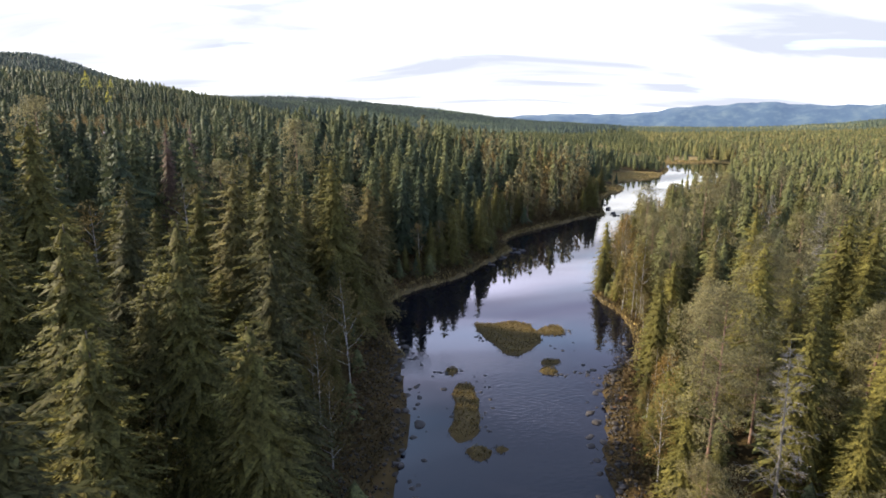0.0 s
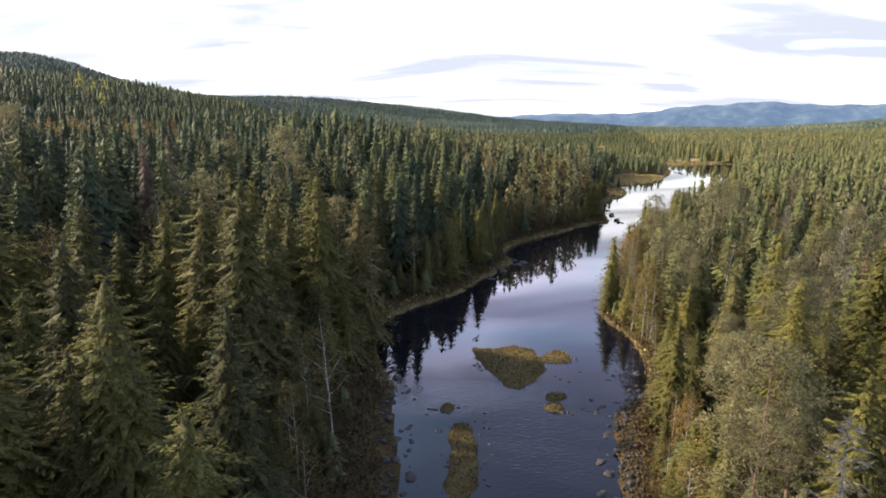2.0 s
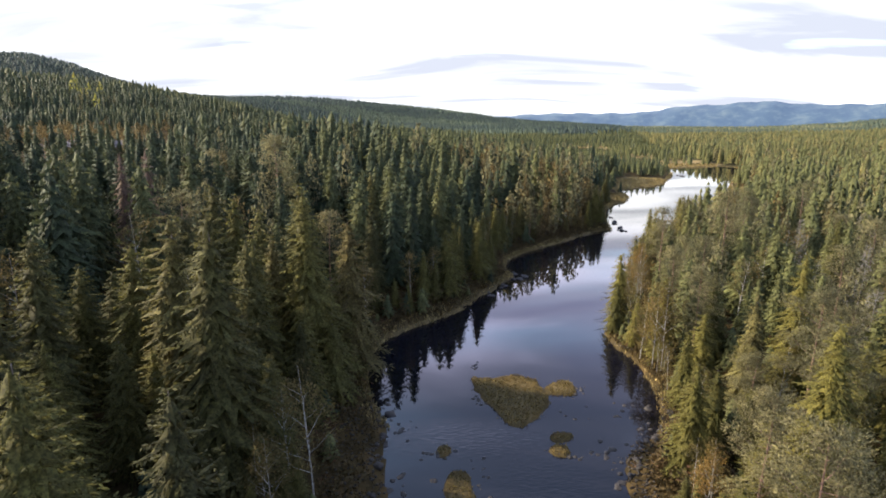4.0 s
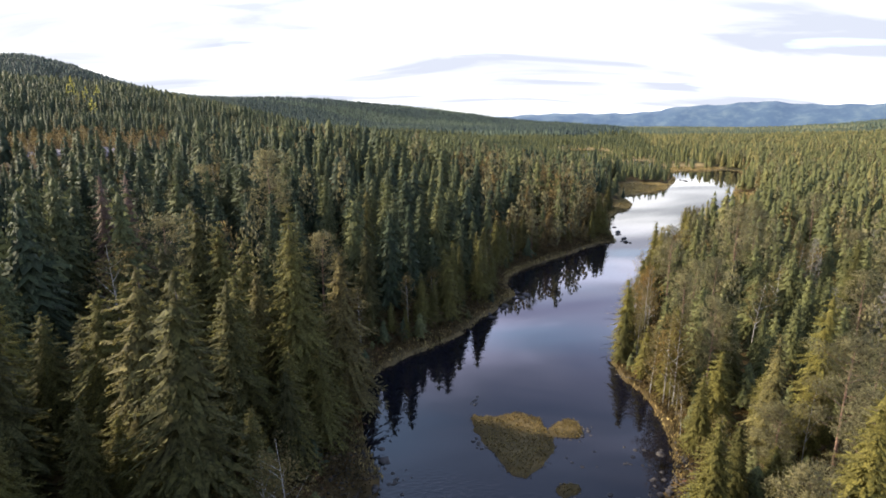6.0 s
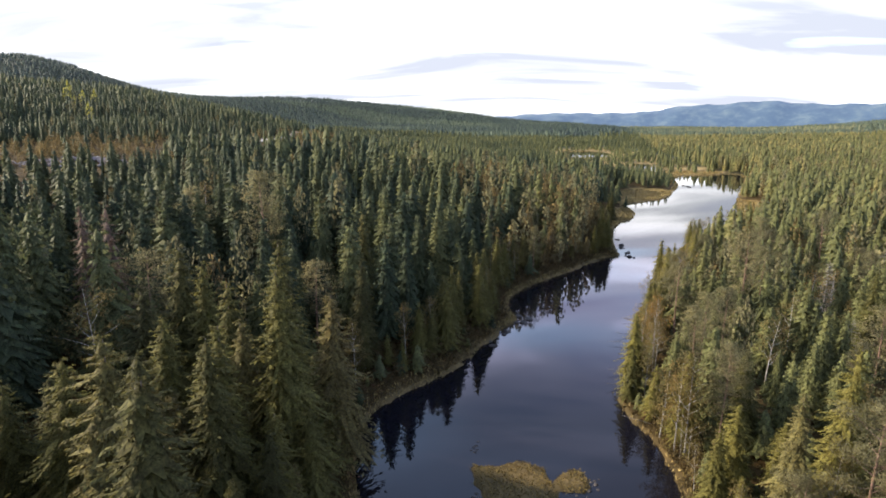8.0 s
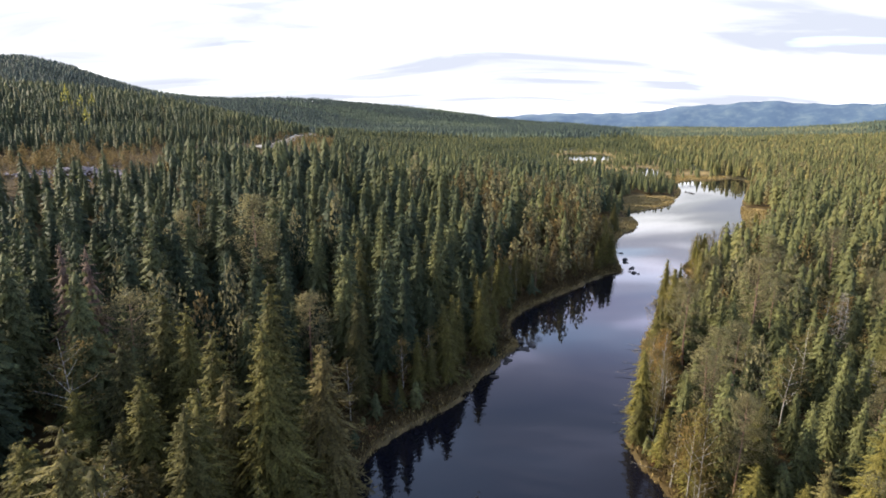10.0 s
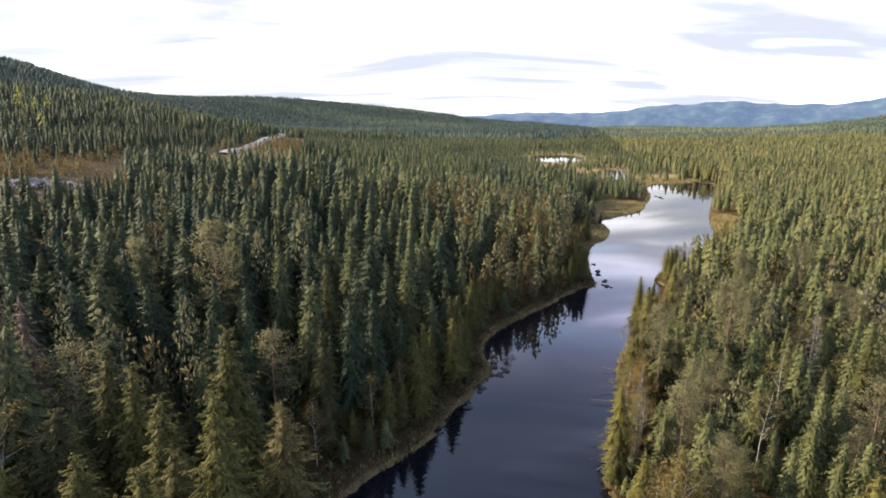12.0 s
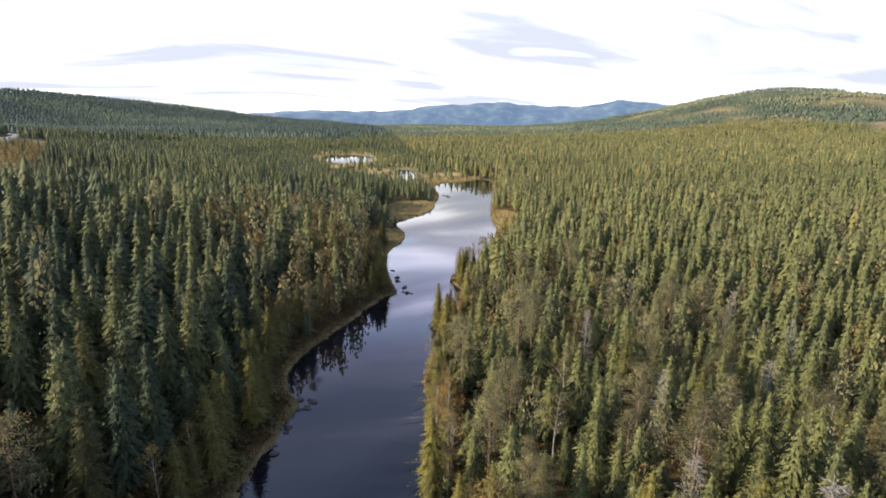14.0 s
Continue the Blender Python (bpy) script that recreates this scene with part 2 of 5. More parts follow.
STONE = plain("wet_river_stone", [(0.3, (0.014, 0.011, 0.009)), (0.55, (0.030, 0.023, 0.018)), (0.8, (0.062, 0.050, 0.042))], 3.0, 0.7)
GRAVEL = plain("pale_gravel", [(0.3, (0.15, 0.14, 0.125)), (0.7, (0.25, 0.235, 0.215))], 0.6, 0.95, coords="World")
PALE_STONE = plain("pale_blasted_stone", [(0.3, (0.11, 0.095, 0.10)), (0.55, (0.20, 0.175, 0.18)), (0.75, (0.40, 0.37, 0.36))], 2.0)
# far range: blue haze put into its base colour and a faint glow
FAR_WOOD, fn, fl, fb = material("distant_hazy_wood")
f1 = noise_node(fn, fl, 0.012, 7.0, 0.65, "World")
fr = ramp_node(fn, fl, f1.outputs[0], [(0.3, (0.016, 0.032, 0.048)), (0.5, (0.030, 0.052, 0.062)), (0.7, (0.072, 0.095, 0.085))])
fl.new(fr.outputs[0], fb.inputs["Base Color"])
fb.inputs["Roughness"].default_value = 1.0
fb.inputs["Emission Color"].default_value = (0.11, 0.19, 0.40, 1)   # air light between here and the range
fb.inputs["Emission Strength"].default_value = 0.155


# ---- plan of the valley ----
LEFT_SHORE = [(-8, -300), (-6, -60), (-4.5, 20), (-3.6, 40), (-2.9, 46), (-4, 52), (-4.9, 58), (-4.6, 62), (-6.5, 66), (-8.2, 71), (-9, 78),
              (-8.6, 84), (-6, 88.5), (-2.5, 92.3), (1.7, 96), (5.6, 102), (9, 109.5), (13, 117), (15.8, 120), (14.2, 126), (15, 132.5), (18, 138.5),
              (24, 146), (32, 154), (40, 163.5), (47, 171), (52, 172.5), (52.5, 180), (56.5, 197), (62, 214), (68, 227), (76.5, 237), (83.5, 251),
              (84, 266), (86, 276), (101, 290), (118, 303), (131, 330), (146, 357), (155, 384), (164, 408)]
RIGHT_SHORE = [(178, 432), (200, 430), (220, 446), (224, 425), (190, 365), (167, 326), (141, 280), (126, 248), (118, 228), (98, 202), (84, 190),
               (74.5, 184), (69.5, 176), (69.8, 166), (60, 152), (51, 140), (45, 131), (39.5, 123), (34.8, 110), (30.7, 100), (27.6, 94), (24.6, 87),
               (25.8, 81), (26.2, 76), (26.2, 71), (24.8, 66), (23, 61), (18.6, 58), (17.4, 55), (16.5, 51), (15.2, 46), (14, 42), (13, 38), (12, 20),
               (12, -60), (12, -300)]
POND_A = [(172, 456), (157, 453), (163, 480), (180, 535), (192, 566), (198, 545), (186, 490)]
POND_B = [(150, 665), (192, 668), (236, 785), (190, 832), (150, 770)]
MARSH = [(128, 645), (145, 830), (220, 940), (285, 915), (272, 795), (268, 702), (230, 560), (214, 440), (160, 430), (128, 480)]
ISLANDS = [[(4.2, 74.4), (4.7, 70.4), (6.9, 65.6), (8.0, 62.4), (9.6, 62.6), (11.6, 64.6), (12.9, 68), (12.6, 73), (10.2, 74.6), (6.1, 73.2)],
           [(13.2, 69), (16, 69.3), (16.6, 71.5), (16.2, 73), (13.4, 72.6)],
           [(11.9, 61.6), (14.1, 61), (13.2, 59.8), (11.7, 60)], [(11.2, 57.4), (12.9, 57.2), (13, 59.2), (11.4, 59.3)],
           [(1.2, 55), (3.2, 55), (3.7, 50), (3.2, 46.2), (2, 43.6), (0.6, 44.2), (1.3, 49)],
           [(2.2, 42.9), (3.6, 43.4), (4.2, 42.4), (3.7, 40.9), (2.2, 40.8)], [(4.6, 43.3), (5.6, 42.8), (5.2, 41.8), (4.5, 42)],
           [(0.1, 57.7), (0.9, 59.2), (1.4, 58.6), (1.2, 56.6)]]


FLATS = [[(84, 272), (118, 302), (132, 332), (120, 342), (98, 326), (80, 292)], [(63, 212), (83, 249), (84, 264), (74, 260), (58, 232)],
         [(117, 226), (141, 279), (152, 292), (154, 274), (134, 238)], [(70, 166), (69, 177), (75, 184), (86, 190), (80, 176)], [(160, 400), (178, 434), (200, 432), (222, 448), (216, 470), (150, 460)]]


def rounded(points, times=2):
    p = np.array(points, float)
    for _ in range(times):
        q = np.roll(p, -1, 0)
        p = np.stack([0.75 * p + 0.25 * q, 0.25 * p + 0.75 * q], 1).reshape(-1, 2)
    return p


def signed(x, y, poly):
    """Distance to the polygon's edge, positive outside."""
    x, y = np.asarray(x, float), np.asarray(y, float)
    best = np.full(x.shape, 1e9)
    inside = np.zeros(x.shape, bool)
    for (ax, ay), (bx, by) in zip(poly, np.roll(poly, -1, 0)):
        dx, dy = bx - ax, by - ay
        u = np.clip(((x - ax) * dx + (y - ay) * dy) / (dx * dx + dy * dy + 1e-9), 0, 1)
        best = np.minimum(best, (x - ax - u * dx) ** 2 + (y - ay - u * dy) ** 2)
        if ay != by:
            inside ^= ((ay > y) != (by > y)) & (x < dx * (y - ay) / (by - ay) + ax)
    return np.where(inside, -1, 1) * np.sqrt(best)


RIVER = rounded(LEFT_SHORE + RIGHT_SHORE)
POND_A, POND_B, MARSH = rounded(POND_A), rounded(POND_B), rounded(MARSH)
ISLANDS, FLATS = [rounded(p) for p in ISLANDS], [rounded(p) for p in FLATS]


def wobble(x, y, size, seed=0.0):
    """Smooth unevenness between -1 and 1."""
    a = np.sin(x / size + 1.3 * np.sin(y / size * 0.7 + seed) + seed * 2.1)
    b = np.sin(y / size * 1.1 + 1.1 * np.sin(x / size * 0.8 - seed) + seed * 0.7)
    c = np.sin((x + y) / size * 1.9 + 2.0 * np.sin((x - y) / size * 0.6) + seed)
    return (a + b + 0.6 * c) / 2.6


def middle(y):
    """The valley's middle line."""
    return np.interp(y, [-300, 40, 80, 120, 170, 230, 300, 420, 800, 2000], [2, 5, 8, 25, 60, 95, 130, 190, 300, 620])


# the slopes and hills: middle x, y, half widths along and across, height, turn in degrees
HILLS = [(-500, 620, 230, 300, 38, 0), (-1410, 1850, 420, 640, 208, 40), (-760, 2600, 900, 480, 122, 22), (-120, 2900, 480, 420, 26, 8), (-360, 760, 210, 460, 13, 15),
         (2190, 1600, 560, 620, 156, -48), (2500, 1150, 420, 420, 30, -60), (1500, 1250, 700, 500, 12, -40)]


def water_distance(x, y):
    d = signed(x, y, RIVER)
    ragged = 0.65 * wobble(x, y, 1.7, 0.3) + 0.40 * wobble(x, y, 0.62, 1.9) + 0.5 * wobble(x, y, 4.6, 2.2)      # tussocks and small bays
    d = d + ragged * np.clip(1 - np.abs(d) / 5, 0, 1) * np.clip((y - 62) / 20, 0.25, 1)
    return np.minimum(np.minimum(d, signed(x, y, POND_A)), signed(x, y, POND_B))


def height(x, y, d=None):
    x, y = np.asarray(x, float), np.asarray(y, float)
    if d is None:
        d = water_distance(x, y)
    dl = np.maximum(d, 0)
    far = np.exp(-np.maximum(dl - 200, 0) / 900)
    left = 20 * (1 - np.exp(-dl / 70)) + 0.014 * np.minimum(dl, 500)
    right = 1.6 * (1 - np.exp(-dl / 18)) + 0.010 * np.minimum(dl, 1200)
    side = 1 / (1 + np.exp(np.clip((x - middle(y)) / 8, -40, 40)))
    flat_end = np.clip((y - 170) / 260, 0, 1)
    left = left * (1 - 0.93 * flat_end * np.exp(-(dl / (170 + 0.5 * np.maximum(y - 400, 0))) ** 2))
    z = 0.22 + side * left + (1 - side) * right
    for cx, cy, sa, sb, h, turn in HILLS:
        ca, sn = math.cos(radians(turn)), math.sin(radians(turn))
        u, v = (x - cx) * ca + (y - cy) * sn, -(x - cx) * sn + (y - cy) * ca
        z = z + h * np.exp(-((u / sa) ** 2 + (v / sb) ** 2)) * np.clip(dl / 120, 0, 1)
    z = z + np.clip(dl / 6, 0, 1) * np.exp(-dl / 40) * 0.35 * wobble(x, y, 5.0, 0.4) + np.clip(dl / 60, 0, 1) * 1.2 * wobble(x, y, 38.0, 1.7)
    z = z + 2.6 * np.exp(-(((x + 127) / 15) ** 2 + ((y - 223) / 7) ** 2))      # heap of blasted stone
    z = z + np.clip((dl - 500) / 600, 0, 1) * 7 * wobble(x, y, 210.0, 2.9)
    marsh = np.clip(-signed(x, y, MARSH) / 12 + 0.5, 0, 1)
    for poly in FLATS:
        marsh = np.maximum(marsh, np.clip(-signed(x, y, poly) / 6 + 0.7, 0, 1))
    z = z * (1 - marsh) + 0.35 * marsh
    z = np.where(d < 0, np.maximum(-0.12 + 0.35 * np.maximum(d, -6), -1.6), z)
    return z


ROAD = np.array([(-119, 380), (-119, 402), (-121, 440), (-131, 490), (-150, 600), (-178, 730), (-205, 880), (-238, 1040), (-262, 1180), (-330, 1300), (-480, 1420)], float)


def near_road(x, y):
    best = np.full(np.shape(x), 1e9)
    for (ax, ay), (bx, by) in zip(ROAD[:-1], ROAD[1:]):
        dx, dy = bx - ax, by - ay
        u = np.clip(((x - ax) * dx + (y - ay) * dy) / (dx * dx + dy * dy), 0, 1)
        best = np.minimum(best, np.hypot(x - ax - u * dx, y - ay - u * dy))
    return best


def field(x, y):
    """The open grassy strip beside the road, 1 inside."""
    beside = (x > np.interp(y, ROAD[:, 1], ROAD[:, 0])) & (y > 360) & (y < 1000)
    return np.where(beside, np.clip((44 - near_road(x, y)) / 6, 0, 1), 0)


def felled(x, y):
    """Felled and thin stands high on the right hill, 1 inside."""
    patch = wobble(x, y * 1.9, 95.0, 11.0) + 0.35 * wobble(x, y, 31.0, 2.0)
    return np.where((x > 900) & (y > 500), np.clip((patch - 0.18) / 0.2, 0, 1), 0)


def with_islands(x, y, z):
    for poly in ISLANDS:
        s = signed(x, y, poly) + 0.30 * wobble(x, y, 0.55, 3.0) + 0.25 * wobble(x, y, 1.3, 5.0)
        z = np.where(s < 0.9, np.maximum(z, 0.16 - 0.36 * np.clip(s + 0.25, 0, 2) / 0.9), z)
    return z


def mesh_from(name, verts, faces, mats, smooth=False, tone=None, normals=None, slots=None):
    """faces: an array of triangles or quads."""
    me = bpy.data.meshes.new(name)
    verts, faces = np.asarray(verts, np.float32), np.asarray(faces, np.int32)
    me.vertices.add(len(verts))
    me.vertices.foreach_set("co", verts.ravel())
    k = faces.shape[1]
    me.loops.add(faces.size)
    me.loops.foreach_set("vertex_index", faces.ravel())
    me.polygons.add(len(faces))
    me.polygons.foreach_set("loop_start", np.arange(0, faces.size, k, dtype=np.int32))
    if smooth:
        me.polygons.foreach_set("use_smooth", np.ones(len(faces), bool))
    for m in mats:
        me.materials.append(m)
    if slots is not None:
        me.polygons.foreach_set("material_index", np.asarray(slots, np.int32))
    if tone is not None:
        at = me.attributes.new("tone", "FLOAT", "POINT")
        at.data.foreach_set("value", np.asarray(tone, np.float32))
    me.update(calc_edges=True)
    if normals is not None:          # soft crowns: the twigs take the lie of the bough they sit on
        me.normals_split_custom_set_from_vertices(np.asarray(normals, np.float32).tolist())
    return me


def fan(start, end, first, growth):
    out, step = [], first
    while abs(start) < abs(end):
        out.append(start)
        start += math.copysign(step, end)
        step *= growth
    return out + [end]


gx = np.array(sorted(set(np.round(fan(-14, -4900, 1.0, 1.09) + list(np.arange(-13, 76, 0.6)) + list(np.arange(76, 150, 1.6)) + fan(150, 4900, 2.6, 1.09), 3))))
gy = np.array(sorted(set(np.round(fan(36, -900, 1.5, 1.12) + list(np.arange(37, 100, 0.7)) + list(np.arange(100, 190, 1.0)) + list(np.arange(190, 440, 3.2)) + fan(440, 4900, 5.0, 1.075), 3))))
GX, GY = np.meshgrid(gx, gy)
GD = water_distance(GX, GY)
GZ = with_islands(GX, GY, height(GX, GY, GD))
SEDGY = np.clip(1 - GD / 1.9 + 0.4 * wobble(GX, GY, 3.0), 0, 1) * np.clip((GY - 60) / 25, 0, 1) * np.where(GX > middle(GY), 0.12, 0.34)
for poly in [MARSH, *FLATS, *ISLANDS]:
    patchy = np.clip(0.55 + 0.9 * wobble(GX, GY, 13.0, 7.0), 0.2, 1) if poly is MARSH else 0.25 if len(poly) and poly[:, 1].max() < 90 else 1.0
    SEDGY = np.maximum(SEDGY, patchy * np.clip(-signed(GX, GY, poly) / 2 + 0.6, 0, 1))
SEDGY = np.maximum(SEDGY, np.clip(1.6 - np.hypot((GX + 106) / 9, (GY - 154) / 5), 0, 1))      # sandy track below the felled ground
SEDGY = np.maximum(np.maximum(SEDGY, 0.35 * field(GX, GY)), 0.6 * felled(GX, GY))
nx, ny = len(gx), len(gy)
idx = np.arange(nx * ny).reshape(ny, nx)
quads = np.stack([idx[:-1, :-1], idx[:-1, 1:], idx[1:, 1:], idx[1:, :-1]], -1).reshape(-1, 4)
ground = new("ground", mesh_from("ground", np.stack([GX, GY, GZ], -1).reshape(-1, 3), quads, [GROUND], True, SEDGY.ravel()))
wooded = ground.data.attributes.new("wooded", "FLOAT", "POINT")      # closed canopy on the far slopes
wooded.data.foreach_set("value", np.clip((np.hypot(GX, GY) - 350) / 300, 0, 1).astype(np.float32).ravel())
tagged(ground, "brown and mossy forest floor rising to wooded hills", "ground", kind="structure")

wv = [(-60, -300, 0), (260, -300, 0), (260, 860, 0), (-60, 860, 0)]
water = new("water", mesh_from("water", wv, [(0, 1, 2, 3)], [WATER]))
tagged(water, "dark still river water mirroring the cloudy sky", "river", kind="structure")

# the far blue range behind the valley's end
azs = np.radians(np.linspace(-75, 105, 361))
deg = np.degrees(azs)
crest = 112 + 24 * np.exp(-((deg - 12) / 3) ** 2) + 86 * np.exp(-((deg - 28.5) / 9) ** 2) + 42 * np.exp(-((deg - 41) / 2.2) ** 2) + 66 * np.exp(-((deg - 44.5) / 7) ** 2) \
    + 5 * np.sin(deg * 0.9) + 4 * np.sin(deg * 2.3 + 1) + 1.5 * np.sin(deg * 7.1) + 1.2 * np.sin(deg * 13.7)
rows_r = [(4250, -20, 0.0), (4350, 0, 0.35), (4480, 0, 0.72), (4600, 0, 1.0), (4680, 0, 0.8)]
bv = []
for r, dz, k in rows_r:
    w = 12 * np.sin(deg * 1.7 + r) * (0 < k < 1)
    bv.append(np.stack([r * np.sin(azs), r * np.cos(azs), dz + k * crest + w], -1))
bv = np.concatenate(bv)
n = len(azs)
bi = np.arange(len(rows_r) * n).reshape(len(rows_r), n)
bq = np.stack([bi[:-1, :-1], bi[:-1, 1:], bi[1:, 1:], bi[1:, :-1]], -1).reshape(-1, 4)
tagged(new("backdrop", mesh_from("backdrop", bv, bq, [FAR_WOOD], True)), "low wooded hills, hazy blue, in the far distance", "hills", kind="structure")


# ---- trees ----
def kites(base, axis, length, width, side, out=None, soft=0.8):
    """Narrow four-cornered twigs: arrays of points and directions. Gives corners, triangles and the corners' normals."""
    axis = axis / (np.linalg.norm(axis, axis=1, keepdims=True) + 1e-9)
    perp = np.cross(axis, side)
    perp /= np.linalg.norm(perp, axis=1, keepdims=True) + 1e-9
    face = np.cross(perp, axis)
    out = face if out is None else out / (np.linalg.norm(out, axis=1, keepdims=True) + 1e-9)
    flip = np.where(np.sum(face * out, 1) < 0, -1.0, 1.0)[:, None]
    perp, face = perp * flip, face * flip
    l, w = length[:, None], width[:, None]
    v = np.stack([base, base + axis * l * 0.45 + perp * w, base + axis * l, base + axis * l * 0.45 - perp * w], 1).reshape(-1, 3)
    i = np.arange(len(base))[:, None] * 4
    f = np.concatenate([i + np.array([[0, 1, 2]]), i + np.array([[0, 2, 3]])], 1).reshape(-1, 3)
    n = out * soft + face * (1 - soft)
    n /= np.linalg.norm(n, axis=1, keepdims=True) + 1e-9
    return v, f, np.repeat(n, 4, 0), np.zeros(len(f), np.int32)


def trunk_mesh(name, tall, radius, mat, seed, lean=0.0, sides=7, rings=7, limbs=()):
    rng = np.random.default_rng(seed)
    verts, faces = [], []

    def tube(path, radii, k):
        start = len(verts)
        for p, r in zip(path, radii):
            for j in range(k):
                a = 2 * math.pi * j / k
                verts.append((p[0] + r * math.cos(a), p[1] + r * math.sin(a), p[2]))
        for q in range(len(path) - 1):
            for j in range(k):
                a, b = start + q * k + j, start + q * k + (j + 1) % k
                faces.append((a, b, b + k, a + k))

    path, radii = [], []
    for q in range(rings + 1):
        s = q / rings
        path.append((lean * tall * s * s + 0.08 * math.sin(3 * s + seed), 0.08 * math.sin(4 * s + 2 * seed), -0.4 + (tall + 0.4) * s))
        radii.append(radius * (1.25 - 0.25 * min(1, s * 8)) * (1 - 0.93 * s) + 0.008)
    tube(path, radii, sides)
    for z, az, length, rise, r in limbs:
        x0 = lean * tall * (z / tall) ** 2
        pts = [(x0 + math.cos(az) * length * s, math.sin(az) * length * s, z + rise * length * s - 0.12 * length * s * (1 - s) + 0.05 * length * math.sin(5 * s + az)) for s in (0, 0.35, 0.7, 1)]
        tube(pts, [r, r * 0.7, r * 0.4, r * 0.12], 4)
    return mesh_from(name, verts, faces, [mat], True)


def spruce_reach(s):
    return (0.004 + s ** 0.76) * np.where(s < 0.86, 1, 1 - 1.6 * (s - 0.86))


def fused(*parts):
    vs, fs, ns, ms, k = [], [], [], [], 0
    for v, f, n, m in parts:
        vs.append(v), fs.append(f + k), ns.append(n), ms.append(m)
        k += len(v)
    return np.concatenate(vs), np.concatenate(fs), np.concatenate(ns), np.concatenate(ms)


def tier_crown(seed, tall, wide, tiers, points, clear=0.06, ragged=0.2, fall=0.5):
    """Closed spruce crown: overlapping skirts of boughs with long and short tips, each one hanging over the next."""
    rng = np.random.default_rng(seed)
    k = 2 * points
    vs, fs, ns, start = [], [], [], 0
    for t in range(tiers):
        s = ((t + 1 + rng.uniform(-0.15, 0.15)) / tiers) ** 0.82
        edge = tall * (1 - (1 - clear) * s)
        top = min(tall, edge + tall * (1 - clear) * (1.25 / tiers + 0.30 * s / tiers ** 0.5))
        az = 2.39996 * t + np.arange(k) * 2 * np.pi / k + rng.normal(0, 0.12, k)
        long_tip = np.arange(k) % 2 == 0
        r = wide * float(spruce_reach(np.array(min(s, 0.98)))) * np.where(long_tip, 1.0, 0.6) * np.clip(1 + ragged * rng.normal(size=k), 0.55, 1.45)
        z = edge + (top - edge) * np.where(long_tip, 0.0, 0.32) + 0.3 * tall / tiers * rng.normal(0, 0.35, k) * fall
        d = np.stack([np.cos(az), np.sin(az)], 1)
        vs.append(np.vstack([[0.0, 0.0, top], np.column_stack([d * r[:, None], z])]))
        n = np.column_stack([d * 0.82, np.full(k, 0.5)]) + rng.normal(0, 0.16, (k, 3))
        ns.append(np.vstack([[0.0, 0.0, 1.0], n]))
        j = np.arange(k)
        fs.append(np.stack([np.zeros(k, int), 1 + j, 1 + (j + 1) % k], 1) + start)
        start += k + 1
    f = np.concatenate(fs)
    return np.concatenate(vs), f, np.concatenate(ns), np.zeros(len(f), np.int32)


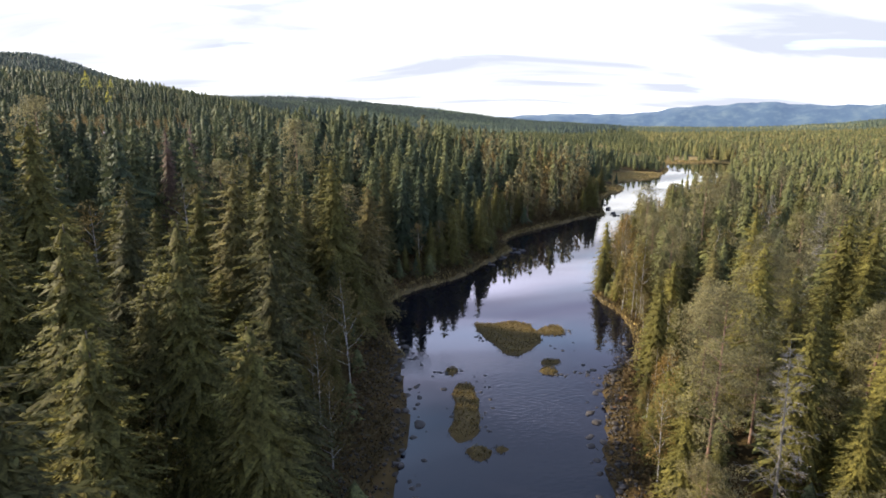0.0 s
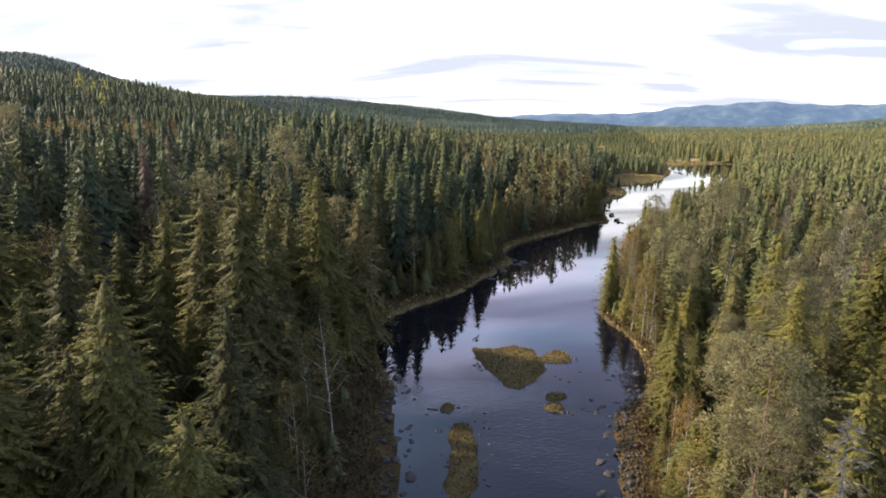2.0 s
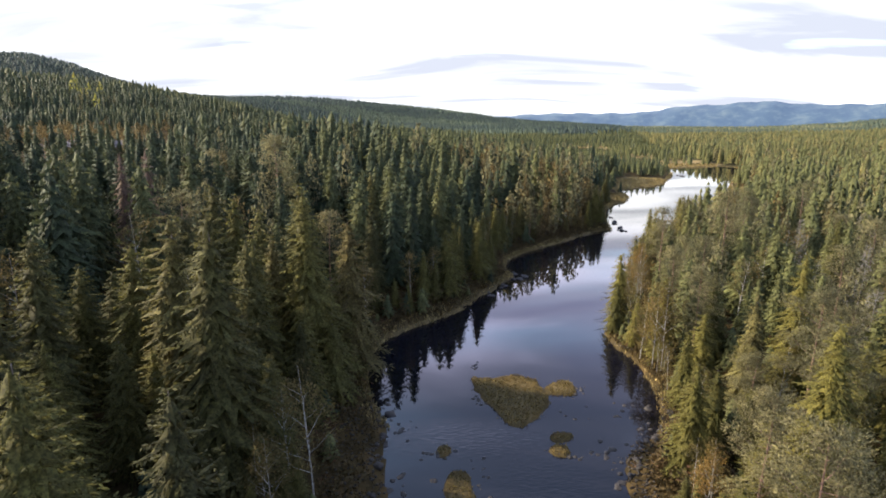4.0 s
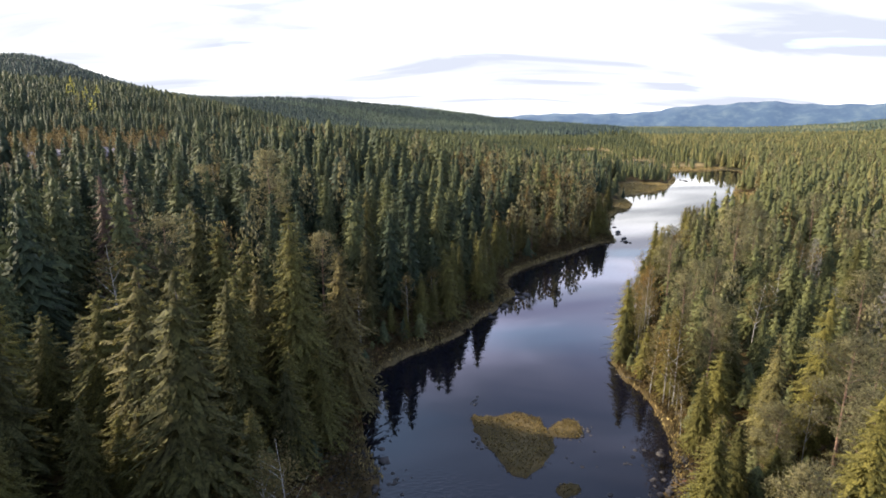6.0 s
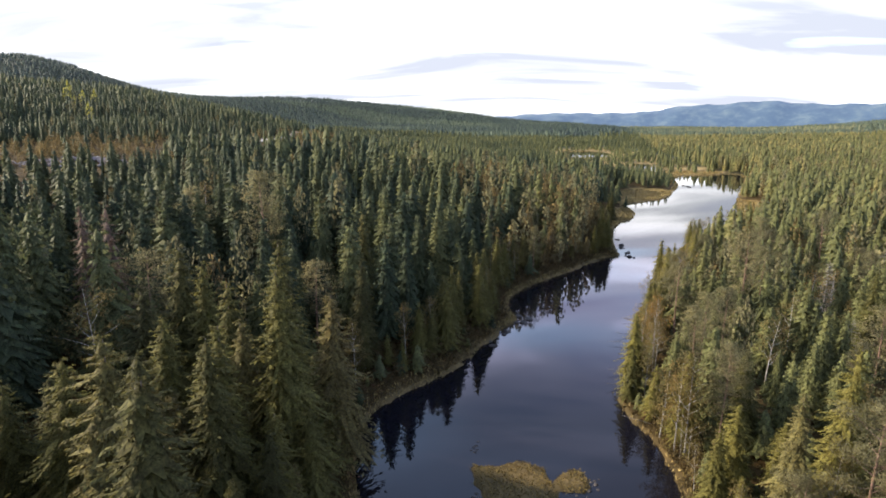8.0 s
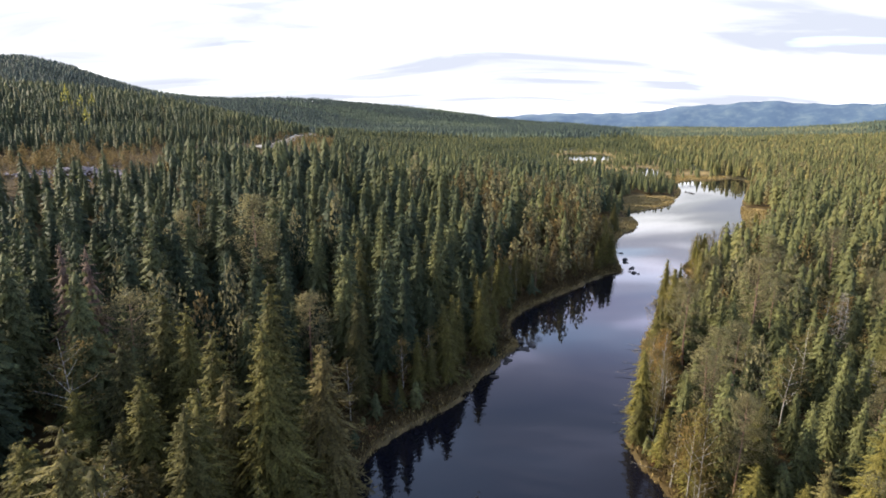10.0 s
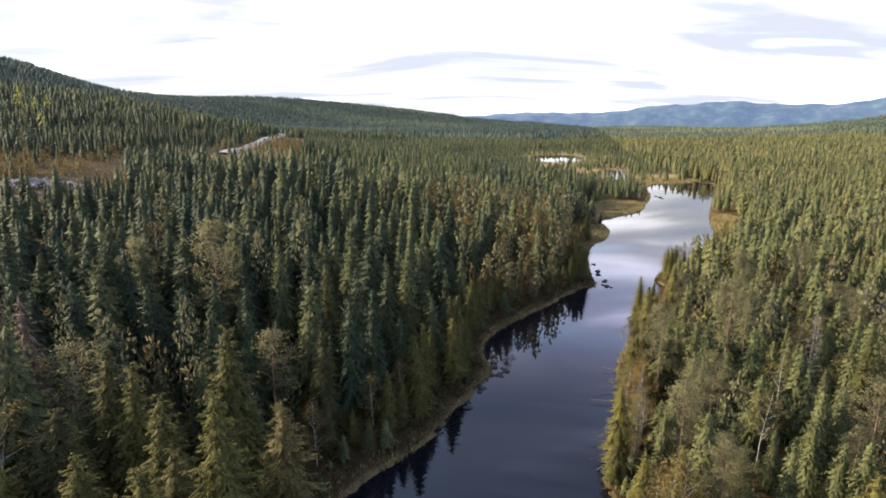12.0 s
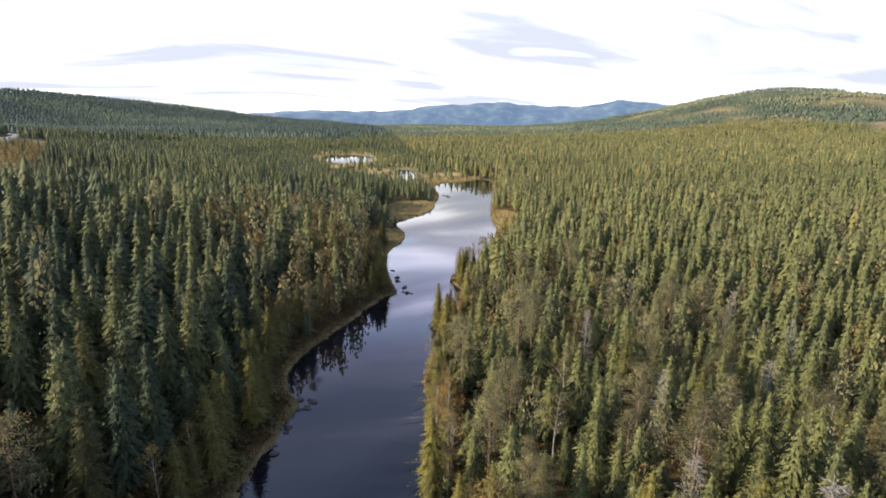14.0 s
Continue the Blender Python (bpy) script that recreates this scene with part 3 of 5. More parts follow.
def spruce_crown(seed, tall, wide, boughs, twigs=0, leaf=0.4, thin=0.14, ragged=0.2, clear=0.06, broad=1.0, sides=16, rings=8):
    """Single boughs all round a dark inner cone, each a long drooping spray with an upturned tip, and loose side twigs on the nearest trees."""
    rng = np.random.default_rng(seed)
    small = tall < 3                       # a tree of unit width and height is stretched later
    flat = 0.17 if small else 1.0
    s = (np.arange(boughs) + rng.random(boughs)) / boughs
    s = np.clip(0.012 + s ** (0.60 if small else 0.72), 0, 1)
    az = 2.39996 * np.arange(boughs) + rng.normal(0, 0.35, boughs)
    lobe = 1 + 0.13 * np.sin(az * 2 + 5 * s + seed) + 0.12 * np.sin(az * 3 - 9 * s + 2.0 * seed)
    floor_r = 0.03 if small else 0.10
    r = wide * spruce_reach(s) * lobe * np.clip(1 + ragged * rng.normal(size=boughs), 0.6, 1.4) + floor_r
    slope = 0.30 - 0.80 * np.minimum(1.0, 1.6 * s) + rng.normal(0, 0.13, boughs)
    z = tall * (1 - (1 - clear) * s) + rng.normal(0, 0.008 * tall, boughs)
    d0 = np.stack([np.cos(az), np.sin(az), 0 * az], 1)
    side = np.stack([-np.sin(az), np.cos(az), 0 * az], 1)
    upz = np.array([0.0, 0.0, 1.0])
    inner, outer = 0.22 * r, r
    base = d0 * inner[:, None] + upz * (z + 0.15 * r * flat)[:, None]
    tip = d0 * outer[:, None] + upz * (z + r * slope * flat)[:, None]
    ax = tip - base + side * (r * rng.normal(0, 0.10, boughs))[:, None]
    length = np.linalg.norm(ax, axis=1)
    half = broad * (0.19 * r + (0.015 if small else 0.03)) * rng.uniform(0.75, 1.25, boughs)
    out = d0 * 0.85 + upz * 0.5 + rng.normal(0, 0.3, (boughs, 3))
    tilt = np.cross(side, ax) + side * (length * rng.normal(0, 0.35, boughs))[:, None]
    parts = [kites(base, ax, length, half, tilt, out, 0.7)]
    parts.append(tier_crown(seed + 900, tall * 0.985, wide * 0.80, sides, rings, clear + 0.01, 0.16, 0.6))      # the close inner needles
    if twigs:
        u = 0.28 + 0.74 * (np.arange(twigs)[None] + rng.random((boughs, twigs))) / twigs
        sgn = np.where((np.arange(twigs) % 2)[None] + 0 * u > 0, -1.0, 1.0)
        R = r[:, None]
        spot = d0[:, None] * (R * u)[..., None] + side[:, None] * (sgn * 0.10 * R * (1.1 - u))[..., None] \
            + upz * (z[:, None] + R * u * slope[:, None] * flat + 0.10 * R * u * u + 0.15 * R * (1 - u))[..., None]
        shp = u.shape
        aim = d0[:, None] * rng.uniform(0.5, 1.1, shp)[..., None] + side[:, None] * (sgn * rng.uniform(0.3, 1.0, shp))[..., None] + upz * (flat * rng.uniform(-1.15, 0.1, shp))[..., None]
        ll = leaf * (0.55 + 0.22 * R) * rng.uniform(0.7, 1.3, shp) * (1.25 - 0.45 * u)
        o = d0[:, None] * 0.8 + upz * 0.55 + rng.normal(0, 0.3, (*shp, 3))
        ll = ll.ravel()
        parts.append(kites(spot.reshape(-1, 3), aim.reshape(-1, 3), ll, ll * thin, rng.normal(size=(len(ll), 3)) + np.array([0, 0, 0.6]), o.reshape(-1, 3), 0.6))
    return fused(*parts)


def puff_crown(seed, centres, radii, count, leaf, flatten=0.6, droop=0.0, thin=0.27):
    """Clumps of needles or leaves round given middles."""
    rng = np.random.default_rng(seed)
    b, ax, out = [], [], []
    for c, r in zip(centres, radii):
        d = rng.normal(size=(count, 3))
        d /= np.linalg.norm(d, axis=1, keepdims=True)
        rad = r * (0.35 + 0.65 * rng.random((count, 1)) ** 0.6)
        b.append(np.asarray(c) + d * rad * np.array([1, 1, flatten]))
        ax.append(d + rng.normal(0, 0.5, (count, 3)) + np.array([0, 0, 0.25 - droop]))
        ring = np.array([c[0], c[1], 0.0])
        out.append(d * 0.8 + ring / (np.linalg.norm(ring) + 0.3) * 0.5 + np.array([0, 0, 0.3]))
    b, ax, out = np.concatenate(b), np.concatenate(ax), np.concatenate(out)
    k = len(b)
    return kites(b, ax, leaf * (0.7 + 0.7 * rng.random(k)), leaf * thin * (0.7 + 0.7 * rng.random(k)), rng.normal(size=(k, 3)), out, 0.7)


def pine_plan(seed, tall, wide, clear, n):
    rng = np.random.default_rng(seed)
    cs, rs, limbs = [], [], []
    for q in range(n):
        s = (q + rng.random()) / n
        z = tall * (clear + (1 - clear) * s)
        reach = wide * (0.35 + 0.9 * math.sin(min(1, 0.15 + (1 - s) * 1.25) * 1.9)) * (0.6 + 0.5 * rng.random()) * (1 if s < 0.85 else 0.6)
        az = q * 2.4 + rng.normal(0, 0.3)
        rise = 0.1 + 0.5 * s
        limbs.append((z - 0.3, az, reach, rise, 0.035 + 0.03 * (1 - s)))
        for u in (0.55, 0.95):
            cs.append((math.cos(az) * reach * u, math.sin(az) * reach * u, z + reach * u * rise))
            rs.append(0.55 + 0.3 * wide * (0.45 + 0.5 * rng.random()))
    cs.append((0, 0, tall - 0.4)), rs.append(0.7)
    return cs, rs, limbs


def birch_plan(seed, tall, wide, clear, n):
    rng = np.random.default_rng(seed)
    cs, rs, limbs = [], [], []
    for q in range(n):
        s = (q + rng.random()) / n
        z = tall * (clear + (0.93 - clear) * s)
        reach = wide * (0.5 + 0.8 * math.sin(math.pi * min(1, 0.25 + 0.72 * s))) * (0.6 + 0.5 * rng.random())
        az = q * 2.4 + rng.normal(0, 0.4)
        limbs.append((z - reach * 0.6, az, reach, 0.9, 0.03 + 0.02 * (1 - s)))
        for u in (0.5, 0.8, 1.05):
            cs.append((math.cos(az) * reach * u, math.sin(az) * reach * u, z - reach * 0.6 + reach * u * 0.9))
            rs.append(0.35 + 0.35 * wide * (0.4 + 0.4 * rng.random()))
    cs.append((0, 0, tall - 0.3)), rs.append(0.6)
    return cs, rs, limbs


def part(name, me, parent, label=""):
    ob = new(name, me)
    ob.parent = parent
    return tagged(ob, label)


def tree_thing(name, label, category, group, trunk, crown, crown_label=""):
    root = new(name)
    root.empty_display_size = 0.5
    tagged(root, label, category, group)
    part("trunk", trunk, root)
    if crown is not None:
        part("crown", crown, root, crown_label)
    return root


SPR = "spruces of the river wood"
PIN = "pines of the river wood"
BIR = "birches along the river"
kinds = {}


def add_kind(key, thing, tall):
    kinds.setdefault(key, []).append((thing, tall))


for key, seed, forms, leaf, broad in [
        ("spruce_hero", 100, [(20, 3.7, 340, 17), (18.5, 3.4, 310, 17), (21, 3.9, 340, 17), (16, 3.1, 280, 17), (19, 3.1, 310, 17)], 0.36, 0.26),
        ("spruce_near", 150, [(19, 3.5, 270, 10), (17, 3.2, 250, 10), (20, 3.7, 270, 10), (15, 2.8, 220, 9), (18, 2.9, 240, 9)], 0.46, 0.30),
        ("spruce_mid", 200, [(19, 3.5, 230, 8), (17, 3.2, 210, 8), (20, 3.7, 230, 8), (14, 2.7, 190, 8), (18, 2.9, 210, 8), (16, 3.2, 210, 8)], 0.44, 0.28)]:
    for i, (tall, wide, count_, tw) in enumerate(forms):
        far_off = key == "spruce_mid"
        v, f, nn, mi = spruce_crown(seed + i, tall, wide, count_, tw, leaf, 0.17, broad=broad, sides=13 if far_off else 18, rings=7 if far_off else 9)
        root = tree_thing("spruce_tree", "green spruce standing close among its neighbours in the wood" if far_off else "tall dark green spruce with drooping boughs on the forest floor", "spruce", SPR,
                          trunk_mesh("spruce_trunk", tall - 0.5, 0.18, SPRUCE_BARK, seed + i, sides=5 if far_off else 7, rings=4 if far_off else 7), mesh_from("spruce_crown", v, f, [SPRUCE], normals=nn, slots=mi))
        add_kind(key, root, tall)
for key, count_, leaf, more in (("pine", 230, 0.20, 0), ("pine_mid", 80, 0.30, 5)):
    for i, (tall, wide, clear) in enumerate([(16, 2.3, 0.42), (15, 2.0, 0.35), (13, 1.8, 0.30)]):
        cs, rs, limbs = pine_plan(300 + i + more, tall, wide, clear, 22)
        v, f, nn, mi = puff_crown(310 + i + more, cs, rs, count_, leaf, 0.62, 0.0, 0.13)
        root = tree_thing("pine_tree", "grey-green pine with a bare reddish lower trunk", "pine", PIN,
                          trunk_mesh("pine_trunk", tall - 0.3, 0.17, PINE_BARK, 40 + i, 0.02, limbs=limbs), mesh_from("pine_crown", v, f, [PINE], normals=nn, slots=mi))
        add_kind(key, root, tall)
for i, (tall, wide, clear, leaves) in enumerate([(14, 1.6, 0.42, 34), (11, 1.4, 0.35, 34), (9, 1.3, 0.25, 40)]):
    cs, rs, limbs = birch_plan(400 + i, tall, wide, clear, 15)
    v, f, nn, mi = puff_crown(410 + i, cs, rs, leaves, 0.17, 0.9, 0.35)
    root = tree_thing("birch_tree", "slender birch with white bark and thin yellow-brown autumn leaves", "birch", BIR,
                      trunk_mesh("birch_trunk", tall - 0.3, 0.075, BIRCH_BARK, 60 + i, 0.03, limbs=limbs), mesh_from("birch_crown", v, f, [BIRCH], normals=nn, slots=mi))
    add_kind("birch", root, tall)
for i, tall in enumerate((15, 12)):
    rng = np.random.default_rng(500 + i)
    limbs = [(tall * (0.22 + 0.74 * q / 70), q * 2.4 + rng.normal(0, 0.4), (0.35 + 2.6 * (1 - q / 70) ** 0.8) * (0.5 + 0.7 * rng.random()), -0.12 + 0.3 * rng.random(), 0.035) for q in range(70)]
    tb, ta, tl = [], [], []
    for z0, az, reach, rise_, _ in limbs:
        for w in range(16):
            u = rng.uniform(0.25, 1.0)
            tb.append((math.cos(az) * reach * u, math.sin(az) * reach * u, z0 + rise_ * reach * u - 0.12 * reach * u * (1 - u)))
            ta.append((math.cos(az) + rng.normal(0, 0.7), math.sin(az) + rng.normal(0, 0.7), rng.normal(-0.1, 0.4)))
            tl.append(rng.uniform(0.25, 0.7))
    v, f, nn, mi = kites(np.array(tb), np.array(ta), np.array(tl), np.full(len(tl), 0.026), rng.normal(size=(len(tl), 3)))
    root = tree_thing("dead_tree", "bare dead spruce with bleached grey branches", "dead tree", "dead trees of the wood",
                      trunk_mesh("dead_trunk", tall, 0.13, GREY_WOOD, 80 + i, 0.01, limbs=limbs), mesh_from("dead_twigs", v, f, [GREY_WOOD]), "bare grey twigs")
    add_kind("dead", root, tall)
for i, tall in enumerate((21, 20)):
    v, f, nn, mi = spruce_crown(600 + i, tall, 2.6, 190, 8, 0.5, 0.08, 0.35, 0.12, 0.45)
    root = tree_thing("dry_spruce_tree", "dying spruce with dry reddish brown needles", "spruce", "dry spruces of the wood",
                      trunk_mesh("dry_trunk", tall - 0.5, 0.17, GREY_WOOD, 90 + i), mesh_from("dry_crown", v, f, [DRY], normals=nn, slots=mi))
    add_kind("dry", root, tall)

placed = []          # x, y of every single tree
used = {}


def plant(key, x, y, top=None, tall=None, turn=None, which=None, fat=1.0):
    """Stands one tree at x, y; top is the height of its tip above the river, tall its own height."""
    rng = random.Random(int(x * 977 + y * 131 + 5))
    bank = kinds[key]
    thing, own = bank[which if which is not None else rng.randrange(len(bank))]
    z = float(height(np.array([x]), np.array([y]))[0])
    k = ((top - z) if top else (tall or own * rng.uniform(0.8, 1.05))) / own
    turn = rng.uniform(0, 360) if turn is None else turn
    m = pose(x, y, z - 0.1, rng.uniform(-1.5, 1.5), rng.uniform(-1.5, 1.5), turn) @ Matrix.Diagonal((k * fat, k * fat, k, 1))
    if thing.name not in used:
        used[thing.name] = thing
        thing.matrix_basis = m
        thing.scale = m.to_scale()
        ob = thing
    else:
        ob = copy_plain(thing, m)
    if key.startswith("spruce") and x > middle(y):       # low-bank spruces are yellower, with that bank's sunlight painted into the needles
        for child in ob.children:
            if child.name.startswith("crown"):
                child.material_slots[0].link = "OBJECT"
                child.material_slots[0].material = SPRUCE_SUNNY
    placed.append((x, y, 1.2))
    return ob


def copy_plain(thing, m):
    """copy_thing at the pose and scale in m."""
    old = thing.matrix_basis.copy()
    thing.matrix_basis = Matrix.Identity(4)
    ob = copy_thing(thing, m)
    thing.matrix_basis = old
    return ob


# trees that can be told apart, where they stand
for x, y, top in [(-14.0, 28.9, 22.8), (-22.2, 37.1, 22.9), (-16.2, 28.6, 19.5), (-15.5, 47.4, 25.2), (-20.5, 52.2, 24.2), (-25.5, 30, 21.5), (-10.5, 31.5, 20.5),
                  (-13.2, 68.2, 24.4), (-19.7, 72.1, 22.0), (-10.0, 74.4, 20.2), (-27.4, 78.7, 24.2), (-18.5, 85.2, 23.4), (-10.4, 96.9, 18.0)]:
    plant("spruce_hero" if y < 70 else "spruce_near", x, y, top, fat=1.12)
for x, y, top in [(-43.2, 105.8, 26.2), (-12.2, 114, 22.4), (4.2, 112, 12.5), (5.1, 163, 17.0), (-9.9, 138, 18.5)]:
    plant("spruce_mid", x, y, top)
for x, y, top in [(-37.4, 82.9, 28), (-42.8, 86.6, 27.5)]:
    plant("dry", x, y, top)
for x, y, top in [(36.8, 64, 18.4), (61.1, 92.9, 17.5), (64.4, 82, 15.3), (34.5, 75.8, 13.0), (51.7, 144, 11.3), (54.5, 143, 10.4), (31.0, 34.5, 14.5), (24.5, 28.5, 12.0)]:
    plant("spruce_hero" if y < 80 else "spruce_near", x, y, top)
for x, y, top in [(17.9, 33.1, 17.2), (29.9, 48.2, 15.9), (31.9, 75, 13.6), (22.5, 44, 13.5), (23.4, 149.7, 12.5)]:
    plant("pine", x, y, top)
for x, y, top in [(-8.3, 45.7, 15.0), (-8.4, 37.1, 9.4), (-15.7, 27.4, 13.9), (34.5, 61.2, 11.0), (27.6, 76, 11.5), (28.4, 75.3, 12.5), (27.2, 79, 9.5), (30.4, 91, 11), (33, 97.5, 12), (36, 104, 11)]:
    plant("birch", x, y, top)
plant("dead", 21.7, 31.6, 14.6, which=0)
for x, y, top in [(57.3, 82.4, 15.5), (64.5, 107.2, 15), (96.8, 103.4, 15.5), (93.6, 89.4, 15)]:
    plant("dead", x, y, top, which=1, fat=0.62)
for x, y, top in [(76.2, 68.0, 12.5), (74.6, 70.4, 12), (44.7, 88.3, 12), (32.1, 94.2, 9.5), (32.4, 100.6, 10), (54.4, 99.6, 12), (-34.9, 73.6, 21), (-22.2, 57.4, 18)]:
    plant("birch", x, y, top, which=0, fat=1.5)

# young trees and birches that lean over the banks
bank_rng = random.Random(23)
for poly_y, step in ((230, 1.9),):
    q = np.roll(RIVER, -1, 0)
    for (ax, ay), (bx, by) in zip(RIVER, q):
        seg = math.hypot(bx - ax, by - ay)
        for k in range(int(seg / step + bank_rng.random())):
            u = bank_rng.random()
            px, py = ax + (bx - ax) * u, ay + (by - ay) * u
            if not 30 < py < poly_y:
                continue
            nx_, ny_ = (by - ay) / seg, -(bx - ax) / seg
            o = bank_rng.uniform(0.8, 4.5) + (2.2 if px < middle(py) else 0)
            if py < 66:
                o += 3.5 if px < 6 else 1.8
            if signed(np.array([px + nx_ * 0.5]), np.array([py + ny_ * 0.5]), RIVER)[0] < 0:
                nx_, ny_ = -nx_, -ny_
            px, py = px + nx_ * o, py + ny_ * o
            right_side = px > middle(py)
            if bank_rng.random() < (0.5 if right_side else 0.3):
                plant("birch", px, py, tall=bank_rng.uniform(3.5, 9.5))
            else:
                plant("spruce_near" if py < 75 else "spruce_mid", px, py, tall=bank_rng.uniform(3.5, 12.0), which=3, fat=1.2)

# the wood, tree by tree near the flight and joined farther off
BOGS = [((-108, 157), 13), ((-121, 212), 39), ((-152, 262), 52), ((-140, 335), 30), ((-150, 425), 26), ((-168, 520), 22)]     # open felled ground by the road


def scatter(x0, x1, y0, y1, gap, seed, jitter=0.45):
    rng = np.random.default_rng(seed)
    xs, ys = np.arange(x0, x1, gap), np.arange(y0, y1, gap)
    X, Y = np.meshgrid(xs, ys)
    X = X + (np.arange(len(ys)) % 2)[:, None] * gap / 2
    x = (X + rng.uniform(-jitter, jitter, X.shape) * gap).ravel()
    y = (Y + rng.uniform(-jitter, jitter, Y.shape) * gap).ravel()
    return x, y, rng


def dist_path(x, y):
    """Distance from the line over which the camera flies."""
    u = np.clip(y, 0, 34)
    return np.hypot(x - 2, y - u)


def free(x, y, d, margin):
    ok = (d > margin) & (signed(x, y, MARSH) > 2)
    for poly in FLATS:
        ok &= signed(x, y, poly) > 0.5
    ok &= (near_road(x, y) > np.where(y < 340, 5.0, 9.0)) & (field(x, y) < 0.5)
    ok &= ~((y > 33) & (y < 66) & (d < np.where(x < 6, 4.6, 2.6)))      # stony strips beside the rapid
    for (cx, cy), r in BOGS:
        ok &= (np.hypot((x - cx), (y - cy) * 1.1) > r * (1 + 0.25 * wobble(x, y, 25.0, 3.0))) | (x > 14 - 0.5 * y)
    return ok


def in_view(x, y, spare=0):
    """Ground that any part of the flight looks over, with room for shadows."""
    az = np.degrees(np.arctan2(x - 2, y + 14))
    return (az > -47 - spare) & (az < 68 + spare)


x, y, rng = scatter(-70, 100, -8, 150, 4.5, 11)
d = water_distance(x, y)
ok = free(x, y, d, 1.0) & in_view(x, y, 6)
ok &= (x > middle(y)) | ((rng.random(len(x)) < 0.78) & (d > 3.0))
x, y, d = x[ok], y[ok], d[ok]
order = np.argsort(dist_path(x, y))
single = np.zeros(len(x), bool)
taken = np.array([(p[0], p[1]) for p in placed] + [(20.2, 28.6), (18.8, 25.8), (23.5, 29.5)])      # room round the dead tree
count = {"spruce": len(placed), "pine": 0, "birch": 0}
for j in order:
    if np.min(np.hypot(taken[:, 0] - x[j], taken[:, 1] - y[j])) < 2.8:
        single[j] = True      # no room here
        continue
    left = x[j] < middle(y[j])
    r = rng.random()
    clump = float(wobble(x[j], y[j], 9.0, 0.9))
    reach = dist_path(x[j], y[j])
    if left:
        grove = math.hypot((x[j] - 40) / 36, (y[j] - 200) / 75) < 1
        kind = "birch" if (d[j] < 6 and r < 0.30) or r < (0.45 if grove else 0.03) else "pine" if r > (0.8 if grove else 0.985) else "spruce"
        tall = (18.0 + 2.5 * clump) * (0.55 + 0.55 * rng.random()) * min(1.0, 0.55 + d[j] / 16)
    else:
        kind = "birch" if (d[j] < 5 and r < 0.38) or r < 0.05 else "pine" if r > (0.58 if reach < 42 and y[j] < 62 else 0.88) else "dead" if 0.05 < r < 0.065 and d[j] > 22 else "spruce"
        tall = (14.0 + 2.2 * clump) * (0.5 + 0.66 * rng.random()) * min(1.0, 0.6 + d[j] / 14)
    if count["spruce"] > 440 and kind == "spruce":
        continue
    if kind == "birch":
        tall *= 0.66
    if kind == "pine" and count["pine"] > 110 or kind == "birch" and count["birch"] > 90:
        continue
    key = "pine_mid" if kind == "pine" and reach > 48 else ("spruce_hero" if reach < 31 else "spruce_near" if reach < 62 else "spruce_mid") if kind == "spruce" else kind
    plant(key, float(x[j]), float(y[j]), tall=float(tall), fat=float(rng.uniform(1.05, 1.4)) * (1.2 if tall < 11 else 1.0))
    count[kind] = count.get(kind, 0) + 1
    single[j] = True
rest_near = (x[~single], y[~single])


def clump_tree(count, seed, clear=0.3, leaf=0.22, thin=0.08):
    """A far pine or birch of unit height: loose clumps on an unseen stem."""
    rng = np.random.default_rng(seed)
    z = clear + (1 - clear) * rng.random(count)
    r = np.sin(np.pi * np.clip((z - clear) / (1 - clear) * 0.85 + 0.12, 0, 1)) * np.sqrt(rng.random(count))
    az = rng.random(count) * 6.283
    b = np.stack([r * np.cos(az), r * np.sin(az), z * 0.95], 1)
    ax = rng.normal(size=(count, 3)) + np.array([0, 0, 0.4])
    out = b * np.array([1, 1, 0]) + np.array([0, 0, 0.45]) + rng.normal(0, 0.25, b.shape)
    v, f, n, mi = kites(b, ax, np.full(count, leaf), np.full(count, thin), rng.normal(size=(count, 3)), out, 0.75)
    v[:, 2] = b.repeat(4, 0)[:, 2] + (v - b.repeat(4, 0))[:, 2] * 0.35
    return v, f, n, mi


